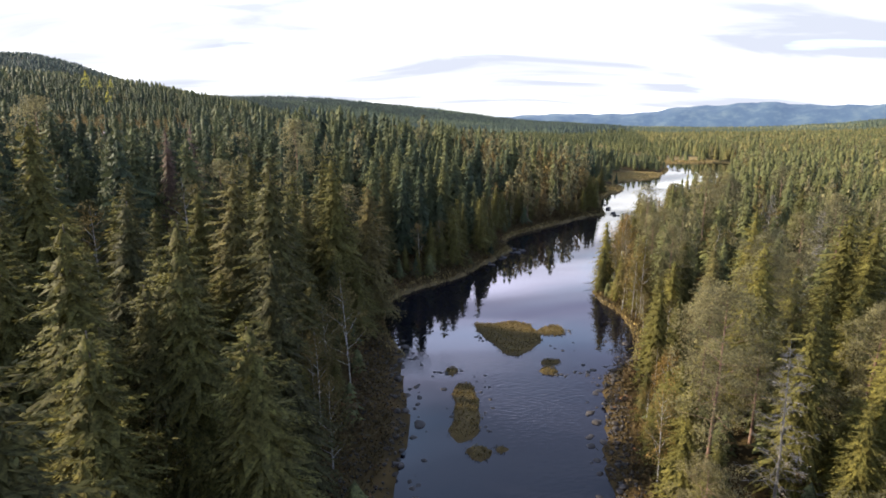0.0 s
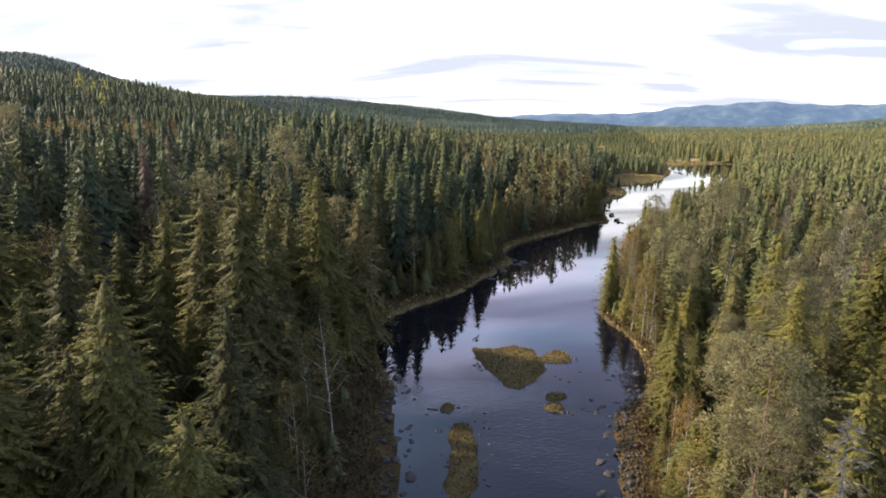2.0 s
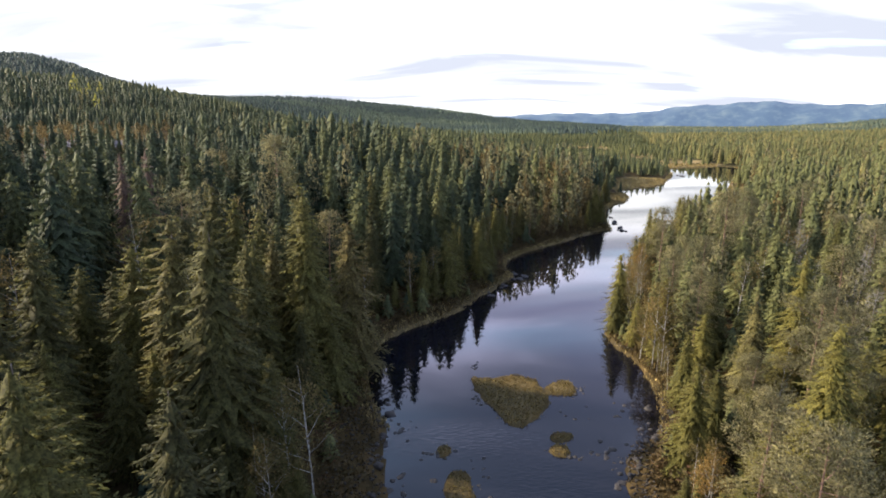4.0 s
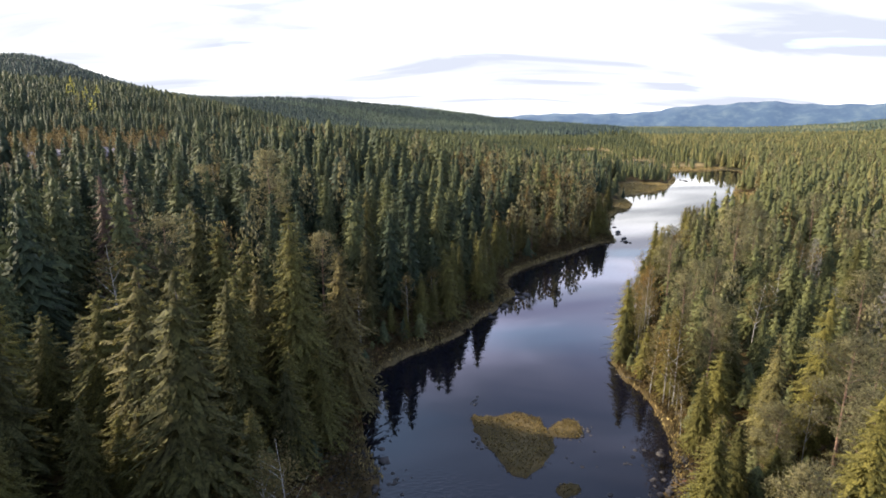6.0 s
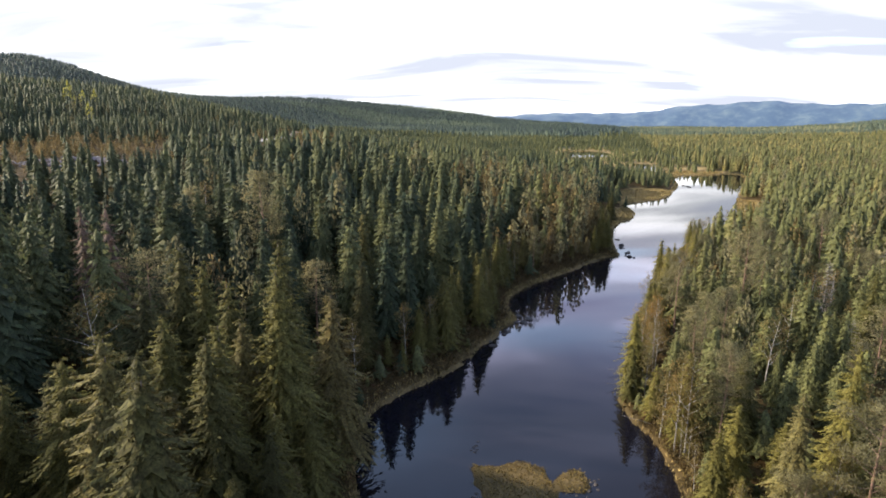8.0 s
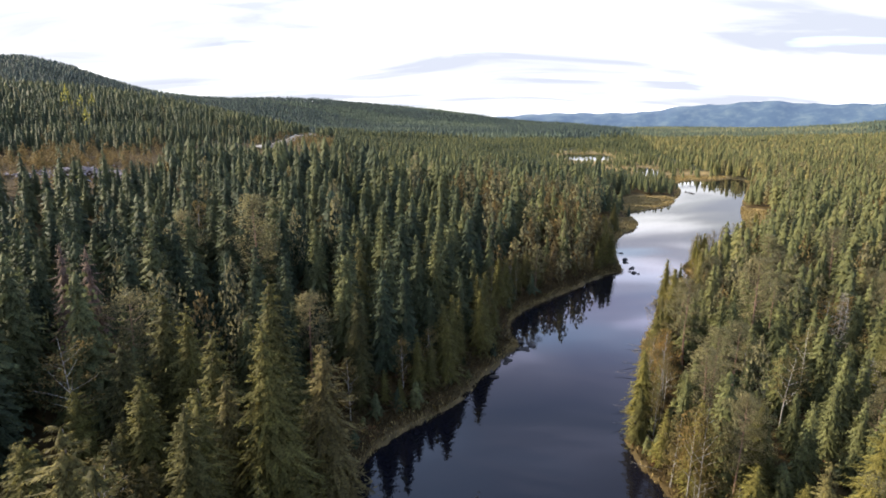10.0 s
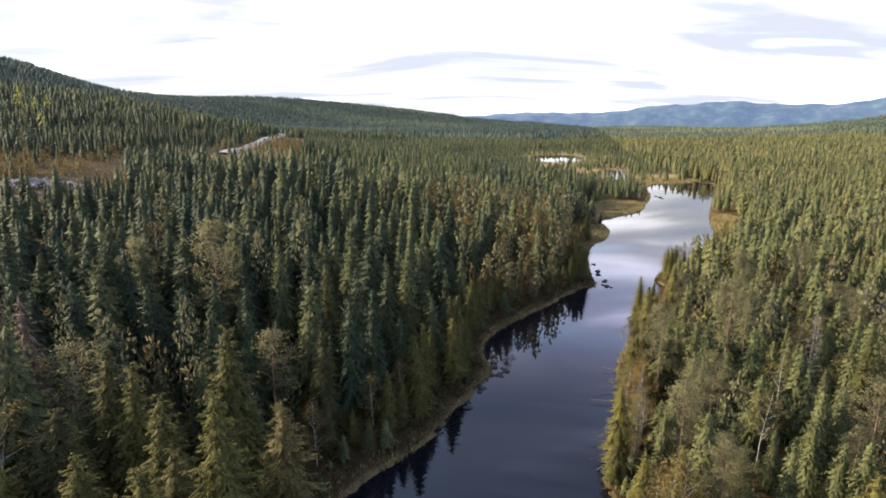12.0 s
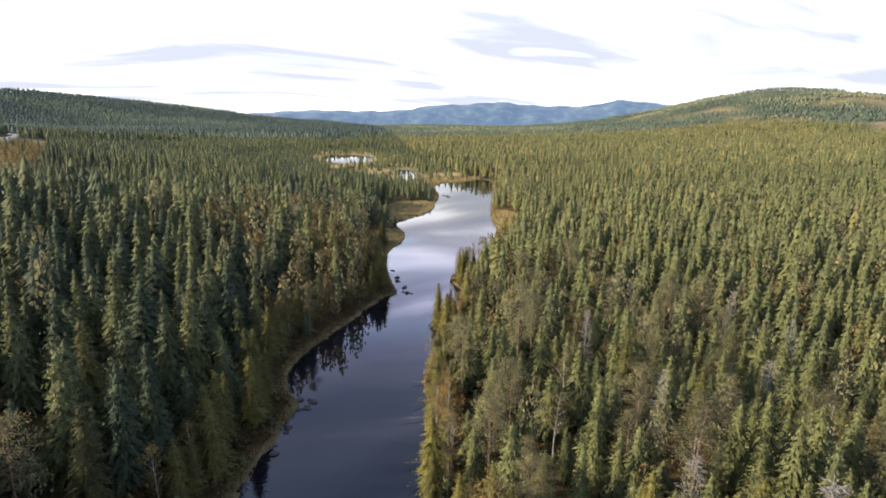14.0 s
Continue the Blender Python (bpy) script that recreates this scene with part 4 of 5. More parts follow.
def joined(name, patterns, x, y, z, tall, wide, tone, mat, label, category, seed, lie=None):
    rng = np.random.default_rng(seed)
    vs, fs, ts, ns, ms, start = [], [], [], [], [], 0
    pick = rng.integers(0, len(patterns), len(x))
    for k, (pv, pf, pn, pm) in enumerate(patterns):
        sel = np.nonzero(pick == k)[0]
        if not len(sel):
            continue
        a = rng.random(len(sel)) * 6.283
        ca, sa = np.cos(a)[:, None], np.sin(a)[:, None]
        w = wide[sel][:, None]
        X = (pv[None, :, 0] * ca - pv[None, :, 1] * sa) * w + x[sel][:, None]
        Y = (pv[None, :, 0] * sa + pv[None, :, 1] * ca) * w + y[sel][:, None]
        Z = pv[None, :, 2] * tall[sel][:, None] + z[sel][:, None]
        vs.append(np.stack([X, Y, Z], -1).reshape(-1, 3))
        fs.append((pf[None] + (np.arange(len(sel)) * len(pv))[:, None, None] + start).reshape(-1, pf.shape[1]))
        ts.append(np.repeat(tone[sel], len(pv)))
        ms.append(np.tile(pm, len(sel)))
        ns.append(np.stack([pn[None, :, 0] * ca - pn[None, :, 1] * sa, pn[None, :, 0] * sa + pn[None, :, 1] * ca, np.broadcast_to(pn[None, :, 2], X.shape)], -1).reshape(-1, 3))
        if lie is not None:
            ns[-1] = 0.25 * ns[-1] + 1.0 * np.repeat(lie[sel], len(pv), 0)
        start += len(sel) * len(pv)
    ob = new(name, mesh_from(name, np.concatenate(vs), np.concatenate(fs), [mat], False, np.concatenate(ts), np.concatenate(ns), np.concatenate(ms)))
    return tagged(ob, label, category, kind="stuff")


def wood(name, x, y, spr, bro, seed, wide_k=1.0, needles=None, slopes=False):
    """Joined woodland: mostly spruce, pine mixed in on the right side, autumn birches here and there."""
    rng = np.random.default_rng(seed)
    d = water_distance(x, y)
    z = height(x, y, d)
    left = x < middle(y)
    clump = wobble(x, y, 30.0, 0.9)
    tall = np.where(left, 16.2, 13.8) * (0.60 + 0.54 * rng.random(len(x))) * (1 + 0.14 * clump) * np.minimum(1.0, 0.55 + d / 18)
    tall = tall * np.where(left & (y > 330) & (d < 110), 0.52, 1.0) * np.where(left & (y > 255) & (d > 85) & (d < 340), 0.66, 1.0) * np.where((y > 285) & (y < 420) & (x < -45) & (x > -160), 0.55, 1.0) * np.where((x < -62) & (y > 105) & (y < 225), 0.74, 1.0)
    r = rng.random(len(x))
    grove = wobble(x, y, 16.0, 5.0) * 0.5 + 0.5
    autumn = np.hypot((x - 40) / 36, (y - 200) / 75) < 1
    p_birch = np.where(left, 0.02 + 0.04 * (grove > 0.75) + 0.50 * autumn, 0.05 + 0.10 * (grove > 0.75)) + 0.22 * (d < 7)
    opened = near_road(x, y) < 45
    p_birch = p_birch + 0.30 * opened
    p_pine = np.where(left, 0.05 + 0.18 * autumn, 0.12)
    kind = np.where(r < p_birch, 2, np.where(r < p_birch + p_pine, 1, 0))
    # shade painted into the left bank's tone, sunlight into the right, haze beyond
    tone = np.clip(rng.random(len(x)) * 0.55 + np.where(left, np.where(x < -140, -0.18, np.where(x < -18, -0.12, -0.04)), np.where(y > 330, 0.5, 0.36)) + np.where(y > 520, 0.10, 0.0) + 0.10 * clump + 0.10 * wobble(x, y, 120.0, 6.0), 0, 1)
    tall = np.where(kind == 2, tall * 0.78, tall) * np.where(opened & (kind == 2), 0.55, 1)
    if slopes:
        kind = np.where(left | (r > 0.06), 0, 2)
        stand = np.clip((wobble(x, y * 1.6, 170.0, 4.0) - 0.1) / 0.3, 0, 1)      # younger, lighter stands on the slopes
        # left hill's shade and right hill's sunlight are put into these tones
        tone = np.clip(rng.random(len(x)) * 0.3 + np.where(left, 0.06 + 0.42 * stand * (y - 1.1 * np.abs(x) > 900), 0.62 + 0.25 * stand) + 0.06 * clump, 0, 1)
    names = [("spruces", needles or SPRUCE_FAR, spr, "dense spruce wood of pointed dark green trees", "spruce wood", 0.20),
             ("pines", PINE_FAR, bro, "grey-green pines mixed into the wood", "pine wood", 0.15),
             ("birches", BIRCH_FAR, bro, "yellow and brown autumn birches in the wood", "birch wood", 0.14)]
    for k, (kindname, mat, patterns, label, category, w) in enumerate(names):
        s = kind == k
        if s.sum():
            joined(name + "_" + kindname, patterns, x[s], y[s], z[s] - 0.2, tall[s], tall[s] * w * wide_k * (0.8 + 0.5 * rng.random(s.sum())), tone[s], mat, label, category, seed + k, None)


fine_spruce = [spruce_crown(700 + i, 1.0, 1.0, 150, 5, 0.13, 0.22, 0.16, broad=0.3, sides=16, rings=9) for i in range(5)]
mid_spruce = [spruce_crown(720 + i, 1.0, 1.0, 120, broad=0.34, ragged=0.15, sides=11, rings=7) for i in range(6)]
fine_clump = [clump_tree(210, 720 + i, 0.3, 0.2, 0.05) for i in range(3)]
star_spruce = [tier_crown(740 + i, 1.0, 1.0, 6, 6, 0.05, 0.16, 0.6) for i in range(6)]
star_clump = [clump_tree(96, 760 + i, 0.2, 0.26, 0.11) for i in range(3)]
far_spruce = [tier_crown(780 + i, 1.0, 1.0, 3, 4, 0.1, 0.16, 0.6) for i in range(5)]
far_clump = [clump_tree(12, 790 + i, 0.1, 0.34, 0.16) for i in range(2)]
hill_spruce = [tier_crown(795 + i, 1.0, 1.0, 1, 3, 0.2, 0.2) for i in range(4)]

x, y, rng = scatter(-120, 170, -40, 175, 4.9, 21)
d = water_distance(x, y)
r = dist_path(x, y)
nearby = (x > -70) & (x < 100) & (y > -8) & (y < 150) & in_view(x, y, 6)
ok = free(x, y, d, 1.5) & ~nearby & (in_view(x, y, 8) | (r < 45))
x2, y2 = np.concatenate([x[ok], rest_near[0]]), np.concatenate([y[ok], rest_near[1]])
close = dist_path(x2, y2) < 105
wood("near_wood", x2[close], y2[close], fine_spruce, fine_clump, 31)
xs, ys = x2[~close], y2[~close]
x, y, rng = scatter(-330, 470, 100, 520, 4.7, 41)
d = water_distance(x, y)
ok = free(x, y, d, 1.8) & in_view(x, y) & ~((x > -120) & (x < 170) & (y < 175))
x, y = np.concatenate([xs, x[ok]]), np.concatenate([ys, y[ok]])
nearer = dist_path(x, y) < 185
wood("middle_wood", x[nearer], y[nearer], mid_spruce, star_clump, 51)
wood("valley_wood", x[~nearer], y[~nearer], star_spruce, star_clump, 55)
x, y, rng = scatter(-900, 1500, 300, 1150, 6.4, 61)
ahead = in_view(x, y)
x, y = x[ahead], y[ahead]
d = water_distance(x, y)
ok = (rng.random(len(x)) > 0.85 * felled(x, y)) & free(x, y, d, 3) & in_view(x, y) & ~((x > -330) & (x < 470) & (y < 520))
wood("far_wood", x[ok], y[ok], far_spruce, far_clump, 71, 1.15)
x, y, rng = scatter(120, 300, 396, 950, 6.5, 63)
d = water_distance(x, y)
ok = ((signed(x, y, MARSH) < -2) | (signed(x, y, FLATS[4]) < -2)) & (d > 3) & (rng.random(len(x)) < np.where(d < 11, 0.22, np.clip(0.38 + 0.6 * wobble(x, y, 22.0, 8.0), 0.02, 1)))
joined("bog_trees", star_spruce, x[ok], y[ok], height(x[ok], y[ok], d[ok]), 4.0 + 7.0 * rng.random(ok.sum()), 1.5 + rng.random(ok.sum()), 0.3 + 0.6 * rng.random(ok.sum()), SPRUCE_FAR, "small stunted spruces scattered over the bog", "bog trees", 64)
x, y, rng = scatter(-2300, 3600, 900, 3700, 11.5, 81)
ok = in_view(x, y) & (rng.random(len(x)) > 0.85 * felled(x, y)) & ~((x > -900) & (x < 1500) & (y < 1150)) & (np.hypot(x, y) < 3900)
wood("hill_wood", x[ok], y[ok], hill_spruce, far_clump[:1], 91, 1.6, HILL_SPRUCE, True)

# undergrowth: young spruces and junipers between the single trees
x, y, rng = scatter(-60, 100, 20, 152, 3.3, 97)
d = water_distance(x, y)
ok = free(x, y, d, 1.4) & in_view(x, y, 4) & (rng.random(len(x)) < np.where(x > middle(y), 0.85, np.where(d < 12, 0.8, 0.45)))
x, y, d = x[ok], y[ok], d[ok]
tall = 1.2 + 4.2 * rng.random(len(x)) ** 1.6
# right-bank undergrowth gets the same sunlight lift in its tone
joined("young_spruces", [tier_crown(830 + i, 1.0, 1.0, 6, 6, 0.03, 0.28) for i in range(4)], x, y, height(x, y, d) - 0.1, tall, tall * 0.3 + 0.25, rng.random(len(x)) * 0.6 + 0.3 * (x > middle(y)), SPRUCE_FAR, "young spruces and junipers growing between the tall trees", "young trees", 98)

for bank in kinds.values():
    for thing, own in bank:
        if thing.name not in used:
            for o in [*thing.children_recursive, thing]:
                bpy.data.objects.remove(o)


# ---- banks: sedge, shrubs, stones ----
def along(poly, step, lo, hi):
    """Points every step metres along an outline, with the outward way, for y between lo and hi."""
    q = np.roll(poly, -1, 0)
    seg = np.hypot(*(q - poly).T)
    total = np.concatenate([[0], np.cumsum(seg)])
    s = np.arange(0, total[-1], step)
    k = np.clip(np.searchsorted(total, s, "right") - 1, 0, len(poly) - 1)
    u = ((s - total[k]) / np.maximum(seg[k], 1e-6))[:, None]
    p = poly[k] * (1 - u) + q[k] * u
    t = (q - poly)[k] / np.maximum(seg[k], 1e-6)[:, None]
    area = np.sum(poly[:, 0] * q[:, 1] - q[:, 0] * poly[:, 1])
    n = np.stack([t[:, 1], -t[:, 0]], 1) * (1 if area > 0 else -1)
    ok = (p[:, 1] > lo) & (p[:, 1] < hi)
    return p[ok], n[ok]


def tuft_field(name, xy, tall, wide, mat, label, category, seed, lean=0.35):
    rng = np.random.default_rng(seed)
    k = len(xy)
    z = np.maximum(with_islands(xy[:, 0], xy[:, 1], height(xy[:, 0], xy[:, 1])), -0.05) - 0.03
    b = np.column_stack([xy, z])
    ax = np.column_stack([rng.normal(0, lean, (k, 2)), np.ones(k)])
    l = tall * (0.55 + 0.8 * rng.random(k))
    v, f, nn, mi = kites(b, ax, l, wide * (0.6 + 0.8 * rng.random(k)), rng.normal(size=(k, 3)) * np.array([1, 1, 0.2]), np.array([[0.0, 0.0, 1.0]]) + rng.normal(0, 0.3, (k, 3)), 0.8)
    patch = 0.5 + 0.35 * wobble(xy[:, 0], xy[:, 1], 2.2, 4.0) + rng.normal(0, 0.12, k)
    ob = new(name, mesh_from(name, v, f, [mat], False, np.repeat(np.clip(patch, 0, 1), 4), nn))
    return tagged(ob, label, category, kind="stuff")


def inside(poly, per_m2, seed, grow=0.0):
    rng = np.random.default_rng(seed)
    lo, hi = poly.min(0) - 1, poly.max(0) + 1
    k = int(np.prod(hi - lo) * per_m2)
    p = lo + (hi - lo) * rng.random((k, 2))
    return p[signed(p[:, 0], p[:, 1], poly) + 0.30 * wobble(p[:, 0], p[:, 1], 0.55, 3.0) + 0.25 * wobble(p[:, 0], p[:, 1], 1.3, 5.0) < grow + 0.15 * rng.normal(size=k)]


rng = np.random.default_rng(5)
p, nrm = along(RIVER, 0.03, 62, 460)
off = rng.random(len(p)) ** 1.4 * (1.4 + 1.6 * np.clip(wobble(p[:, 0], p[:, 1], 7.0, 1.0) + 0.4, 0, 1.4)) - 0.25
keep = rng.random(len(p)) < np.clip(0.35 + wobble(p[:, 0], p[:, 1], 5.0, 2.0) + (p[:, 0] < middle(p[:, 1])) * 0.4, 0.12, 1)
tuft_field("shore_sedge", (p + nrm * off[:, None])[keep], 0.6, 0.07, SEDGE, "ochre and yellow sedge along the water's edge", "sedge", 6)
p, nrm = along(RIVER, 0.012, 20, 185)
off = rng.random(len(p)) ** 1.3 * 8.5 + 0.5
keep = (off > 1.5) | (p[:, 1] > 66)
p, nrm, off = p[keep], nrm[keep], off[keep]
tuft_field("bank_grass", p + nrm * off[:, None], 0.5, 0.06, BANK_GRASS, "brownish grass under the trees of the river bank", "grass", 7)
flats = np.concatenate([inside(q, 5.0, 20 + i) for i, q in enumerate(FLATS)] + [inside(MARSH, 0.5, 30)])
flats = flats[water_distance(flats[:, 0], flats[:, 1]) > -0.3]
tuft_field("bog_sedge", flats, 0.6, 0.16, SEDGE, "straw-coloured sedge on flat bog beside the river", "sedge", 8)
for i, poly in enumerate(ISLANDS):
    tuft_field("island_grass", inside(poly, 46, 40 + i, 0.12), 0.24, 0.045, MOSS_GRASS, "low green-brown grass tussocks on a river islet", "grass", 50 + i, 0.5)

x, y, rng = scatter(-60, 100, 5, 190, 1.45, 91, 0.5)
d = water_distance(x, y)
ok = (d > 0.4) & (d < 26) & (rng.random(len(x)) < np.clip(1.15 - d / 14, 0.25, 1)) & in_view(x, y, 6) & free(x, y, d, 0.3)
x, y, d = x[ok], y[ok], d[ok]
shrubs = [clump_tree(22, 820 + i, 0.0, 0.4, 0.09) for i in range(4)]
tall = (0.7 + 1.8 * rng.random(len(x)) ** 2) * np.clip(0.5 + d / 4, 0.5, 1.3)
joined("heath_shrubs", shrubs, x, y, height(x, y, d) - 0.05, tall, tall * 0.75, rng.random(len(x)), HEATH, "low brown and red heath shrubs under the trees", "shrubs", 92)


def stone_meshes(name, mat, n, seed, flat=0.62, rough=0.22):
    out = []
    for i in range(n):
        bm = bmesh.new()
        bmesh.ops.create_icosphere(bm, subdivisions=2, radius=0.5)
        rng = random.Random(seed + i)
        ax = Vector((rng.uniform(0.75, 1.35), rng.uniform(0.7, 1.1), flat * rng.uniform(0.8, 1.2)))
        for vtx in bm.verts:
            k = 1 + rough * noise.noise(vtx.co * 2.1 + Vector((i * 7.3, seed, 0))) + 0.6 * rough * noise.noise(vtx.co * 5.0 + Vector((seed, i * 3.1, 0)))
            vtx.co = Vector((vtx.co.x * ax.x, vtx.co.y * ax.y, vtx.co.z * ax.z)) * k
        me = bpy.data.meshes.new(name)
        bm.to_mesh(me)
        bm.free()
        me.materials.append(mat)
        out.append(me)
    return out


stones = stone_meshes("river_stone", STONE, 8, 3)
rng = random.Random(17)


def lay_stone(x, y, size, z=None):
    ob = new("river_stone", rng.choice(stones))
    base = float(with_islands(np.array([x]), np.array([y]), height(np.array([x]), np.array([y])))[0]) if z is None else z
    ob.matrix_world = pose(x, y, base + size * 0.12, rng.uniform(-12, 12), rng.uniform(-12, 12), rng.uniform(0, 360)) @ Matrix.Diagonal((size, size, size * rng.uniform(0.7, 1.0), 1))
    return tagged(ob, "dark wet rounded stone at the river's edge", "stone", "stones in the river")


p, nrm = along(RIVER, 0.42, 34, 68)
for (px, py), (ax, ay) in zip(p, nrm):
    o = rng.uniform(-1.8, 1.2) if px > 8 or py > 50 else rng.uniform(-2.0, 1.6)
    lay_stone(px + ax * o, py + ay * o, rng.uniform(0.25, 0.75) * (1.5 if rng.random() < 0.08 else 1), None if o > -0.5 else -0.12)
for cx, cy, sx, sy, k in [(-3.2, 62.5, 1.6, 2.4, 18), (0.5, 57.5, 3.0, 1.2, 16), (4.6, 55.5, 1.0, 1.2, 8), (17.0, 57.0, 1.5, 1.6, 18), (16.2, 70.5, 1.6, 1.8, 18), (13.8, 64.5, 2.6, 1.4, 10),
                          (5.0, 78, 0.7, 1.6, 6), (14, 57.3, 2.4, 0.7, 10), (4.3, 50, 0.6, 3.5, 12), (0.4, 50, 0.5, 3.5, 8), (21.0, 66, 1.8, 3.0, 16), (5.2, 68.5, 0.8, 2.4, 12)]:
    for _ in range(k):
        lay_stone(rng.gauss(cx, sx * 0.6), rng.gauss(cy, sy * 0.6), rng.uniform(0.22, 0.6), -0.10)
for cx, cy in [(54.5, 171), (55.5, 177), (56, 184), (57, 188), (58.5, 196), (17, 119), (17.6, 121), (16.6, 122.5), (16, 118.4), (149, 352), (152, 356), (150, 361), (9.5, 107.5), (12.5, 114)]:
    for _ in range(3):
        lay_stone(rng.gauss(cx, 0.6), rng.gauss(cy, 0.8), rng.uniform(0.7, 1.5), -0.1)

# small cobbles and litter of the shallow margins
cob_v, cob_f = [], []
for me in stone_meshes("cobble_form", STONE, 3, 70, 0.6, 0.3):
    cob_v.append(np.array([v.co[:] for v in me.vertices]))
    cob_f.append(np.array([p.vertices[:] for p in me.polygons]))
    bpy.data.meshes.remove(me)
rg = np.random.default_rng(77)
p, nrm = along(RIVER, 0.035, 33, 66)
off = np.where(p[:, 0] < 6, rg.uniform(-1.5, 5.0, len(p)), rg.uniform(-1.2, 2.2, len(p)))
q = p + nrm * off[:, None]
for poly in ISLANDS:      # a rim of stones round each islet
    p, nrm = along(poly, 0.3, 30, 90)
    q = np.concatenate([q, p + nrm * rg.uniform(-0.2, 0.8, (len(p), 1))])
zz = np.maximum(height(q[:, 0], q[:, 1]), -0.15)
forms = [(v, f, v / np.linalg.norm(v, axis=1, keepdims=True), np.zeros(len(f), np.int32)) for v, f in zip(cob_v, cob_f)]
size = rg.uniform(0.12, 0.34, len(q))
joined("cobbles", forms, q[:, 0], q[:, 1], zz + 0.03, size, size, rg.random(len(q)), STONE, "dark cobbles strewn along the stony river margin", "stones", 78)

# ---- road, felled ground and its heaps ----
pts = []
for a, b in zip(ROAD[:-1], ROAD[1:]):
    k = max(2, int(np.hypot(*(b - a)) / 7))
    pts += [a + (b - a) * i / k for i in range(k)]
pts = np.array(pts)
for _ in range(6):
    pts[1:-1] = 0.25 * pts[:-2] + 0.5 * pts[1:-1] + 0.25 * pts[2:]
tan = np.gradient(pts, axis=0)
tan /= np.linalg.norm(tan, axis=1, keepdims=True)
nor = np.stack([-tan[:, 1], tan[:, 0]], 1)
zc = np.max([height(*(pts + nor * o).T) for o in (-5, 0, 5)], axis=0) + 0.7
for _ in range(4):
    zc[1:-1] = 0.25 * zc[:-2] + 0.5 * zc[1:-1] + 0.25 * zc[2:]
prof = [(-7.5, -2.6), (-3.4, -0.05), (-1.6, 0.06), (0, 0.12), (1.6, 0.06), (3.4, -0.05), (7.5, -2.6)]
rv = np.stack([np.column_stack([pts + nor * o, zc + h]) for o, h in prof], 1).reshape(-1, 3)
m = len(prof)
ri = np.arange(len(pts) * m).reshape(len(pts), m)
rq = np.stack([ri[:-1, :-1], ri[1:, :-1], ri[1:, 1:], ri[:-1, 1:]], -1).reshape(-1, 4)
tagged(new("road", mesh_from("road", rv, rq, [GRAVEL], True)), "pale gravel road curving along the wooded slope", "road", kind="structure")

blocks = stone_meshes("pale_block", PALE_STONE, 5, 40, 0.75, 0.4)
for cx, cy, sx, sy, k in [(-127, 221, 12, 4.5, 190), (-146, 250, 9, 5, 24)]:
    for _ in range(k):
        bx, by, size = rng.gauss(cx, sx), rng.gauss(cy, sy), rng.uniform(0.6, 1.9)
        ob = new("stone_block", rng.choice(blocks))
        ob.matrix_world = pose(bx, by, float(height(np.array([bx]), np.array([by]))[0]) + size * 0.2, rng.uniform(-25, 25), rng.uniform(-25, 25), rng.uniform(0, 360)) @ Matrix.Diagonal((size * 1.3, size, size, 1))
        tagged(ob, "pale broken stone block heaped on open ground", "stone", "stone blocks by the road")
xs, ys, rg = scatter(-270, -80, 180, 640, 3.2, 93, 0.5)
dw = water_distance(xs, ys)
open_ground = ~free(xs, ys, dw, 2) & (near_road(xs, ys) > 6) & (dw > 20)
dens = wobble(xs, ys, 16.0, 6.0) * 0.5 + 0.5
ok = open_ground & (rg.random(len(xs)) < 0.45 + 0.55 * dens)
tall = 1.0 + 4.0 * rg.random(ok.sum()) ** 2 * dens[ok]
joined("felled_ground_brush", shrubs, xs[ok], ys[ok], height(xs[ok], ys[ok], dw[ok]) - 0.1, tall, tall * 0.7, rg.random(ok.sum()), HEATH, "brown brush and saplings on felled open ground", "brush", 94)

ok = open_ground & (rg.random(len(xs)) < (0.16 + 0.3 * (dens > 0.55)) * (np.hypot((xs + 127) / 24, (ys - 216) / 13) > 1))
tall = 2.5 + 5.0 * rg.random(ok.sum())
joined("felled_ground_saplings", star_clump, xs[ok], ys[ok], height(xs[ok], ys[ok], dw[ok]) - 0.1, tall, tall * 0.3, 0.7 * rg.random(ok.sum()), BIRCH_FAR, "autumn birch saplings on felled open ground", "saplings", 95)
ok = open_ground & (rg.random(len(xs)) < 0.06) & (np.hypot((xs + 127) / 24, (ys - 216) / 13) > 1)
tall = 2.5 + 6.0 * rg.random(ok.sum())
joined("felled_ground_spruces", star_spruce, xs[ok], ys[ok], height(xs[ok], ys[ok], dw[ok]) - 0.1, tall, tall * 0.24, 0.6 * rg.random(ok.sum()), SPRUCE_FAR, "young spruces scattered over felled open ground", "young trees", 100)
p, nrm = along(RIVER, 0.16, 31, 235)
low = p[:, 0] > middle(p[:, 1])
off = np.where(low, rg.uniform(0.1, 3.4, len(p)), np.where(p[:, 1] < 68, rg.uniform(0.8, 6.0, len(p)), rg.uniform(-0.1, 4.2, len(p))))
q = p + nrm * off[:, None]
tall = (0.4 + 1.3 * rg.random(len(q)) ** 2) * np.clip(0.5 + off / 4, 0.5, 1.4)
joined("bank_brush", shrubs, q[:, 0], q[:, 1], height(q[:, 0], q[:, 1]) - 0.05, tall, tall * 0.75, rg.random(len(q)), HEATH, "brown autumn brush growing between the bank stones", "brush", 99)

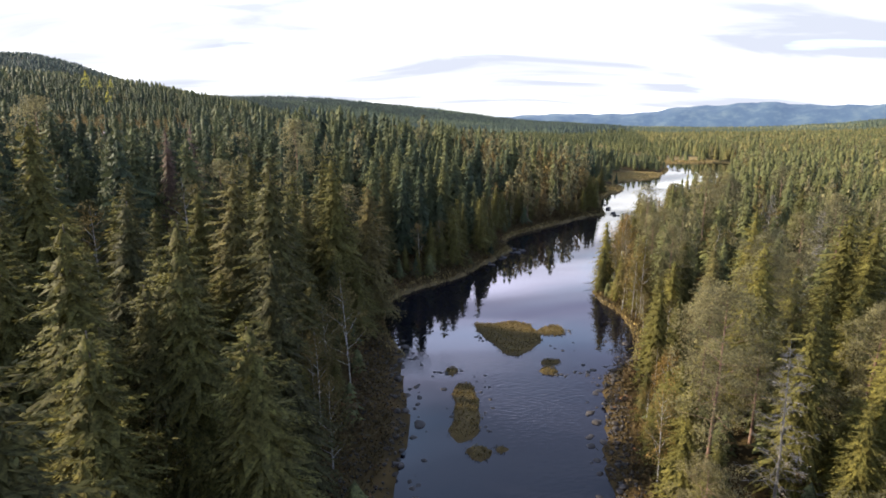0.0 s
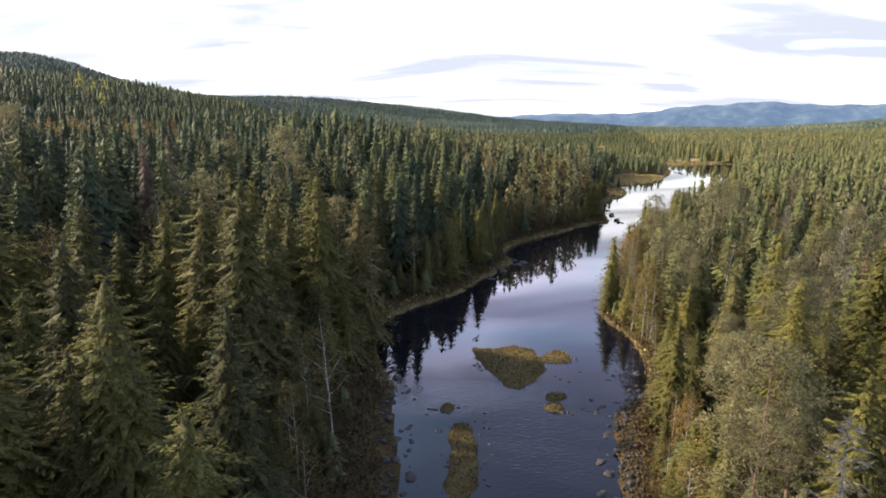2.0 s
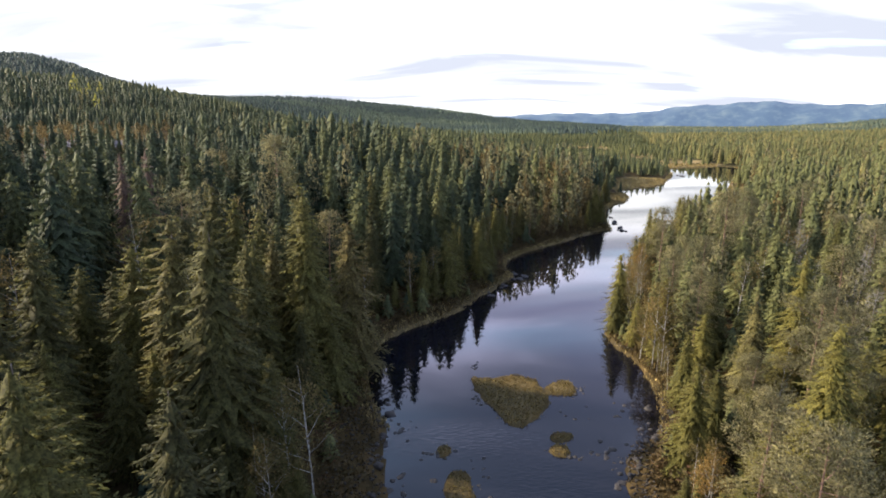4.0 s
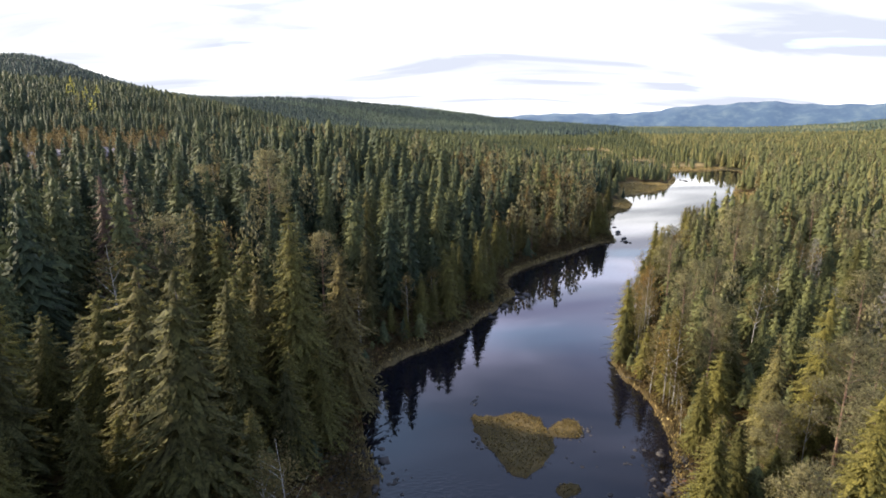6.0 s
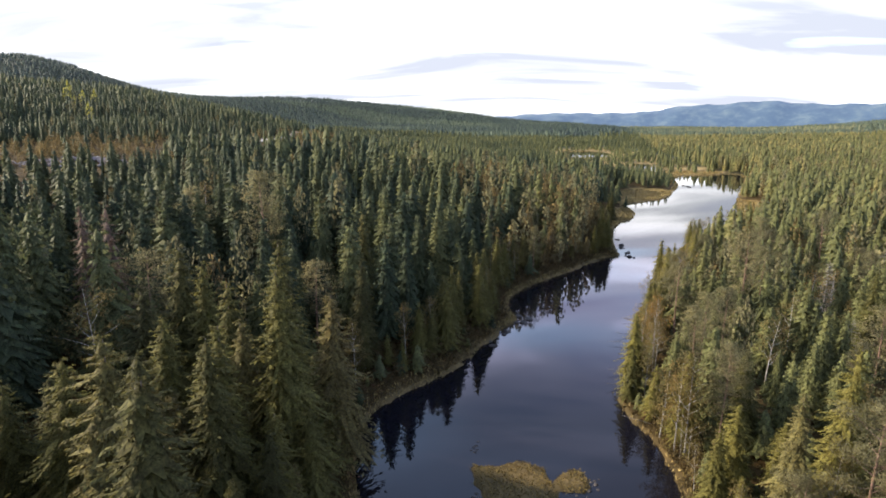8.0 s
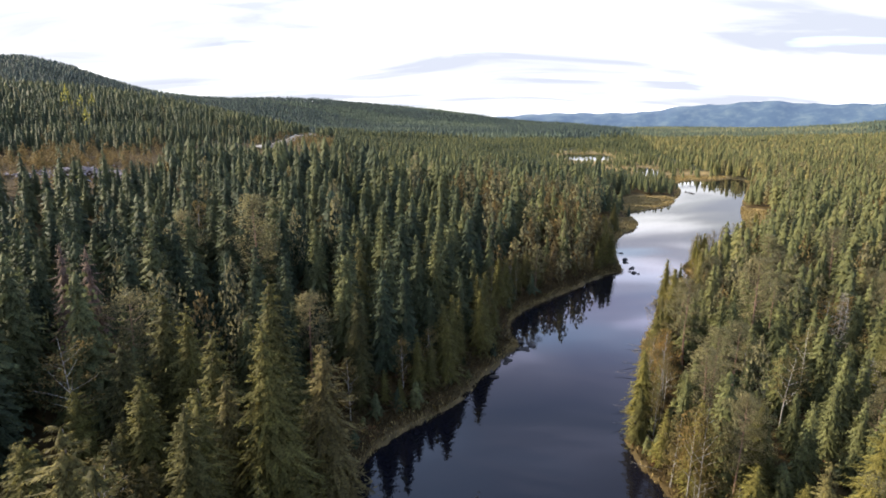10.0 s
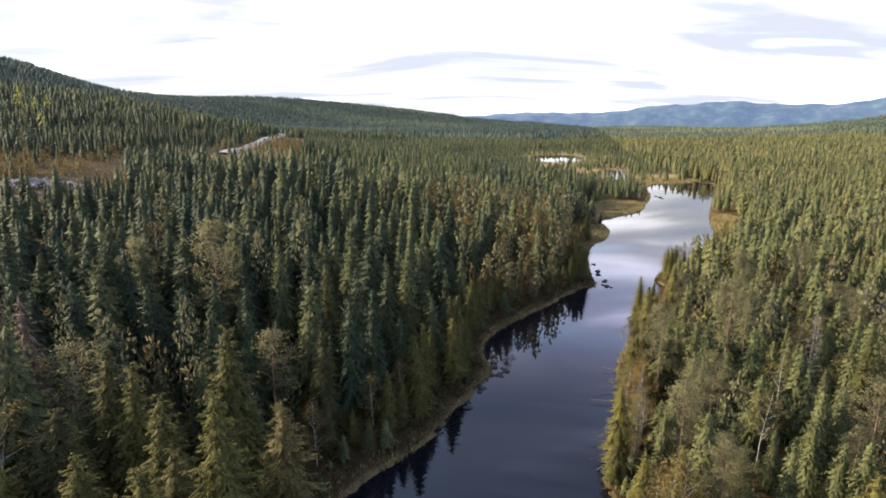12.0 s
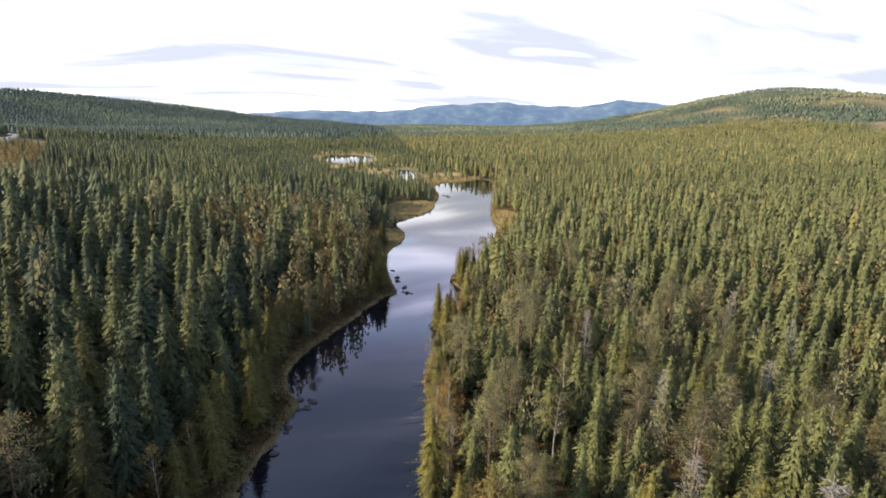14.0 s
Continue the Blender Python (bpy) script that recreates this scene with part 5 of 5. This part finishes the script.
# ---- bleached snags over the water ----
for x, y, az, length, rise in [(33.6, 107.5, 165, 4.0, 0.05), (37.5, 119, 150, 2.2, 0.10), (29.4, 96.5, 172, 3.6, 0.10), (27.4, 92.6, 190, 3.2, 0.16), (28.6, 85.5, 140, 6.5, 0.9), (26.8, 82.0, 170, 3.4, 0.3), (34.4, 111.5, 178, 2.6, 0.2)]:
    rl = np.random.default_rng(int(x * 10))
    limbs = [(length * (0.35 + 0.6 * q / 9), q * 2.3, length * 0.22 * (1.2 - q / 12), 0.5, 0.02) for q in range(9)]
    ob = new("snag", trunk_mesh("snag", length, 0.05, GREY_WOOD, int(y), 0.06, 6, 6, limbs))
    d0 = Vector((math.cos(radians(az)), math.sin(radians(az)), rise)).normalized()
    ob.matrix_world = Matrix.Translation((x, y, 0.35)) @ d0.to_track_quat("Z", "Y").to_matrix().to_4x4()
    tagged(ob, "bleached fallen trunk leaning out over the water", "fallen tree", "snags on the bank")


# ---- yellow birches on the far slope, two cars on the road ----
yx, yy = np.array([-276.0, -270.0, -262.0, -227.0]), np.array([442.0, 449.0, 450.0, 385.0])
joined("yellow_birches", star_clump, yx, yy, height(yx, yy), np.array([26.0, 20.0, 21.0, 17.0]), np.array([3.8, 3.2, 3.0, 2.8]), np.array([0.55, 0.7, 0.6, 0.65]), YELLOW, "tall yellow birches on the dark slope", "birches", 96)


def car(x, y, turn, paint, label):
    z = float(np.interp(y, pts[:, 1], zc)) + 0.12
    root = new("car")
    root.matrix_world = pose(x, y, z, 0, 0, turn)
    tagged(root, label, "car", "cars on the road")

    def lump(name, size, at, mat, taper=1.0):
        bm = bmesh.new()
        bmesh.ops.create_cube(bm, size=1.0)
        for v in bm.verts:
            k = taper if v.co.z > 0 else 1.0
            v.co = Vector((v.co.x * size[0] * k, v.co.y * size[1] * k, v.co.z * size[2])) + Vector(at)
        bmesh.ops.bevel(bm, geom=bm.edges[:], offset=0.10, segments=2, affect="EDGES")
        me = bpy.data.meshes.new(name)
        bm.to_mesh(me)
        bm.free()
        me.materials.append(mat)
        return part(name, me, root)

    lump("body", (1.75, 4.3, 0.7), (0, 0, 0.62), paint)
    lump("cabin", (1.55, 2.3, 0.62), (0, -0.15, 1.2), CAR_GLASS, 0.78)
    lump("roof", (1.2, 1.6, 0.22), (0, -0.15, 1.48), paint, 0.9)
    for wx in (-0.8, 0.8):
        for wy in (-1.3, 1.35):
            bm = bmesh.new()
            bmesh.ops.create_cone(bm, cap_ends=True, segments=14, radius1=0.32, radius2=0.32, depth=0.22, matrix=pose(wx, wy, 0.32, 0, 90, 0))
            me = bpy.data.meshes.new("wheel")
            bm.to_mesh(me)
            bm.free()
            me.materials.append(TYRE)
            part("wheel", me, root)


CAR_GLASS = plain("dark_car_glass", [(0.3, (0.02, 0.022, 0.025)), (0.7, (0.03, 0.032, 0.036))], 1.0, 0.1, 0.0)
TYRE = plain("tyre_rubber", [(0.3, (0.015, 0.015, 0.015)), (0.7, (0.03, 0.03, 0.03))], 8.0)
car(-150.5, 600, 12, plain("white_car_paint", [(0.3, (0.62, 0.62, 0.62)), (0.7, (0.72, 0.72, 0.72))], 1.0, 0.3, 0.0), "white car standing on the gravel road")
car(-181, 745, 11, plain("dark_car_paint", [(0.3, (0.03, 0.03, 0.035)), (0.7, (0.05, 0.05, 0.055))], 1.0, 0.3, 0.0), "dark car standing on the gravel road")
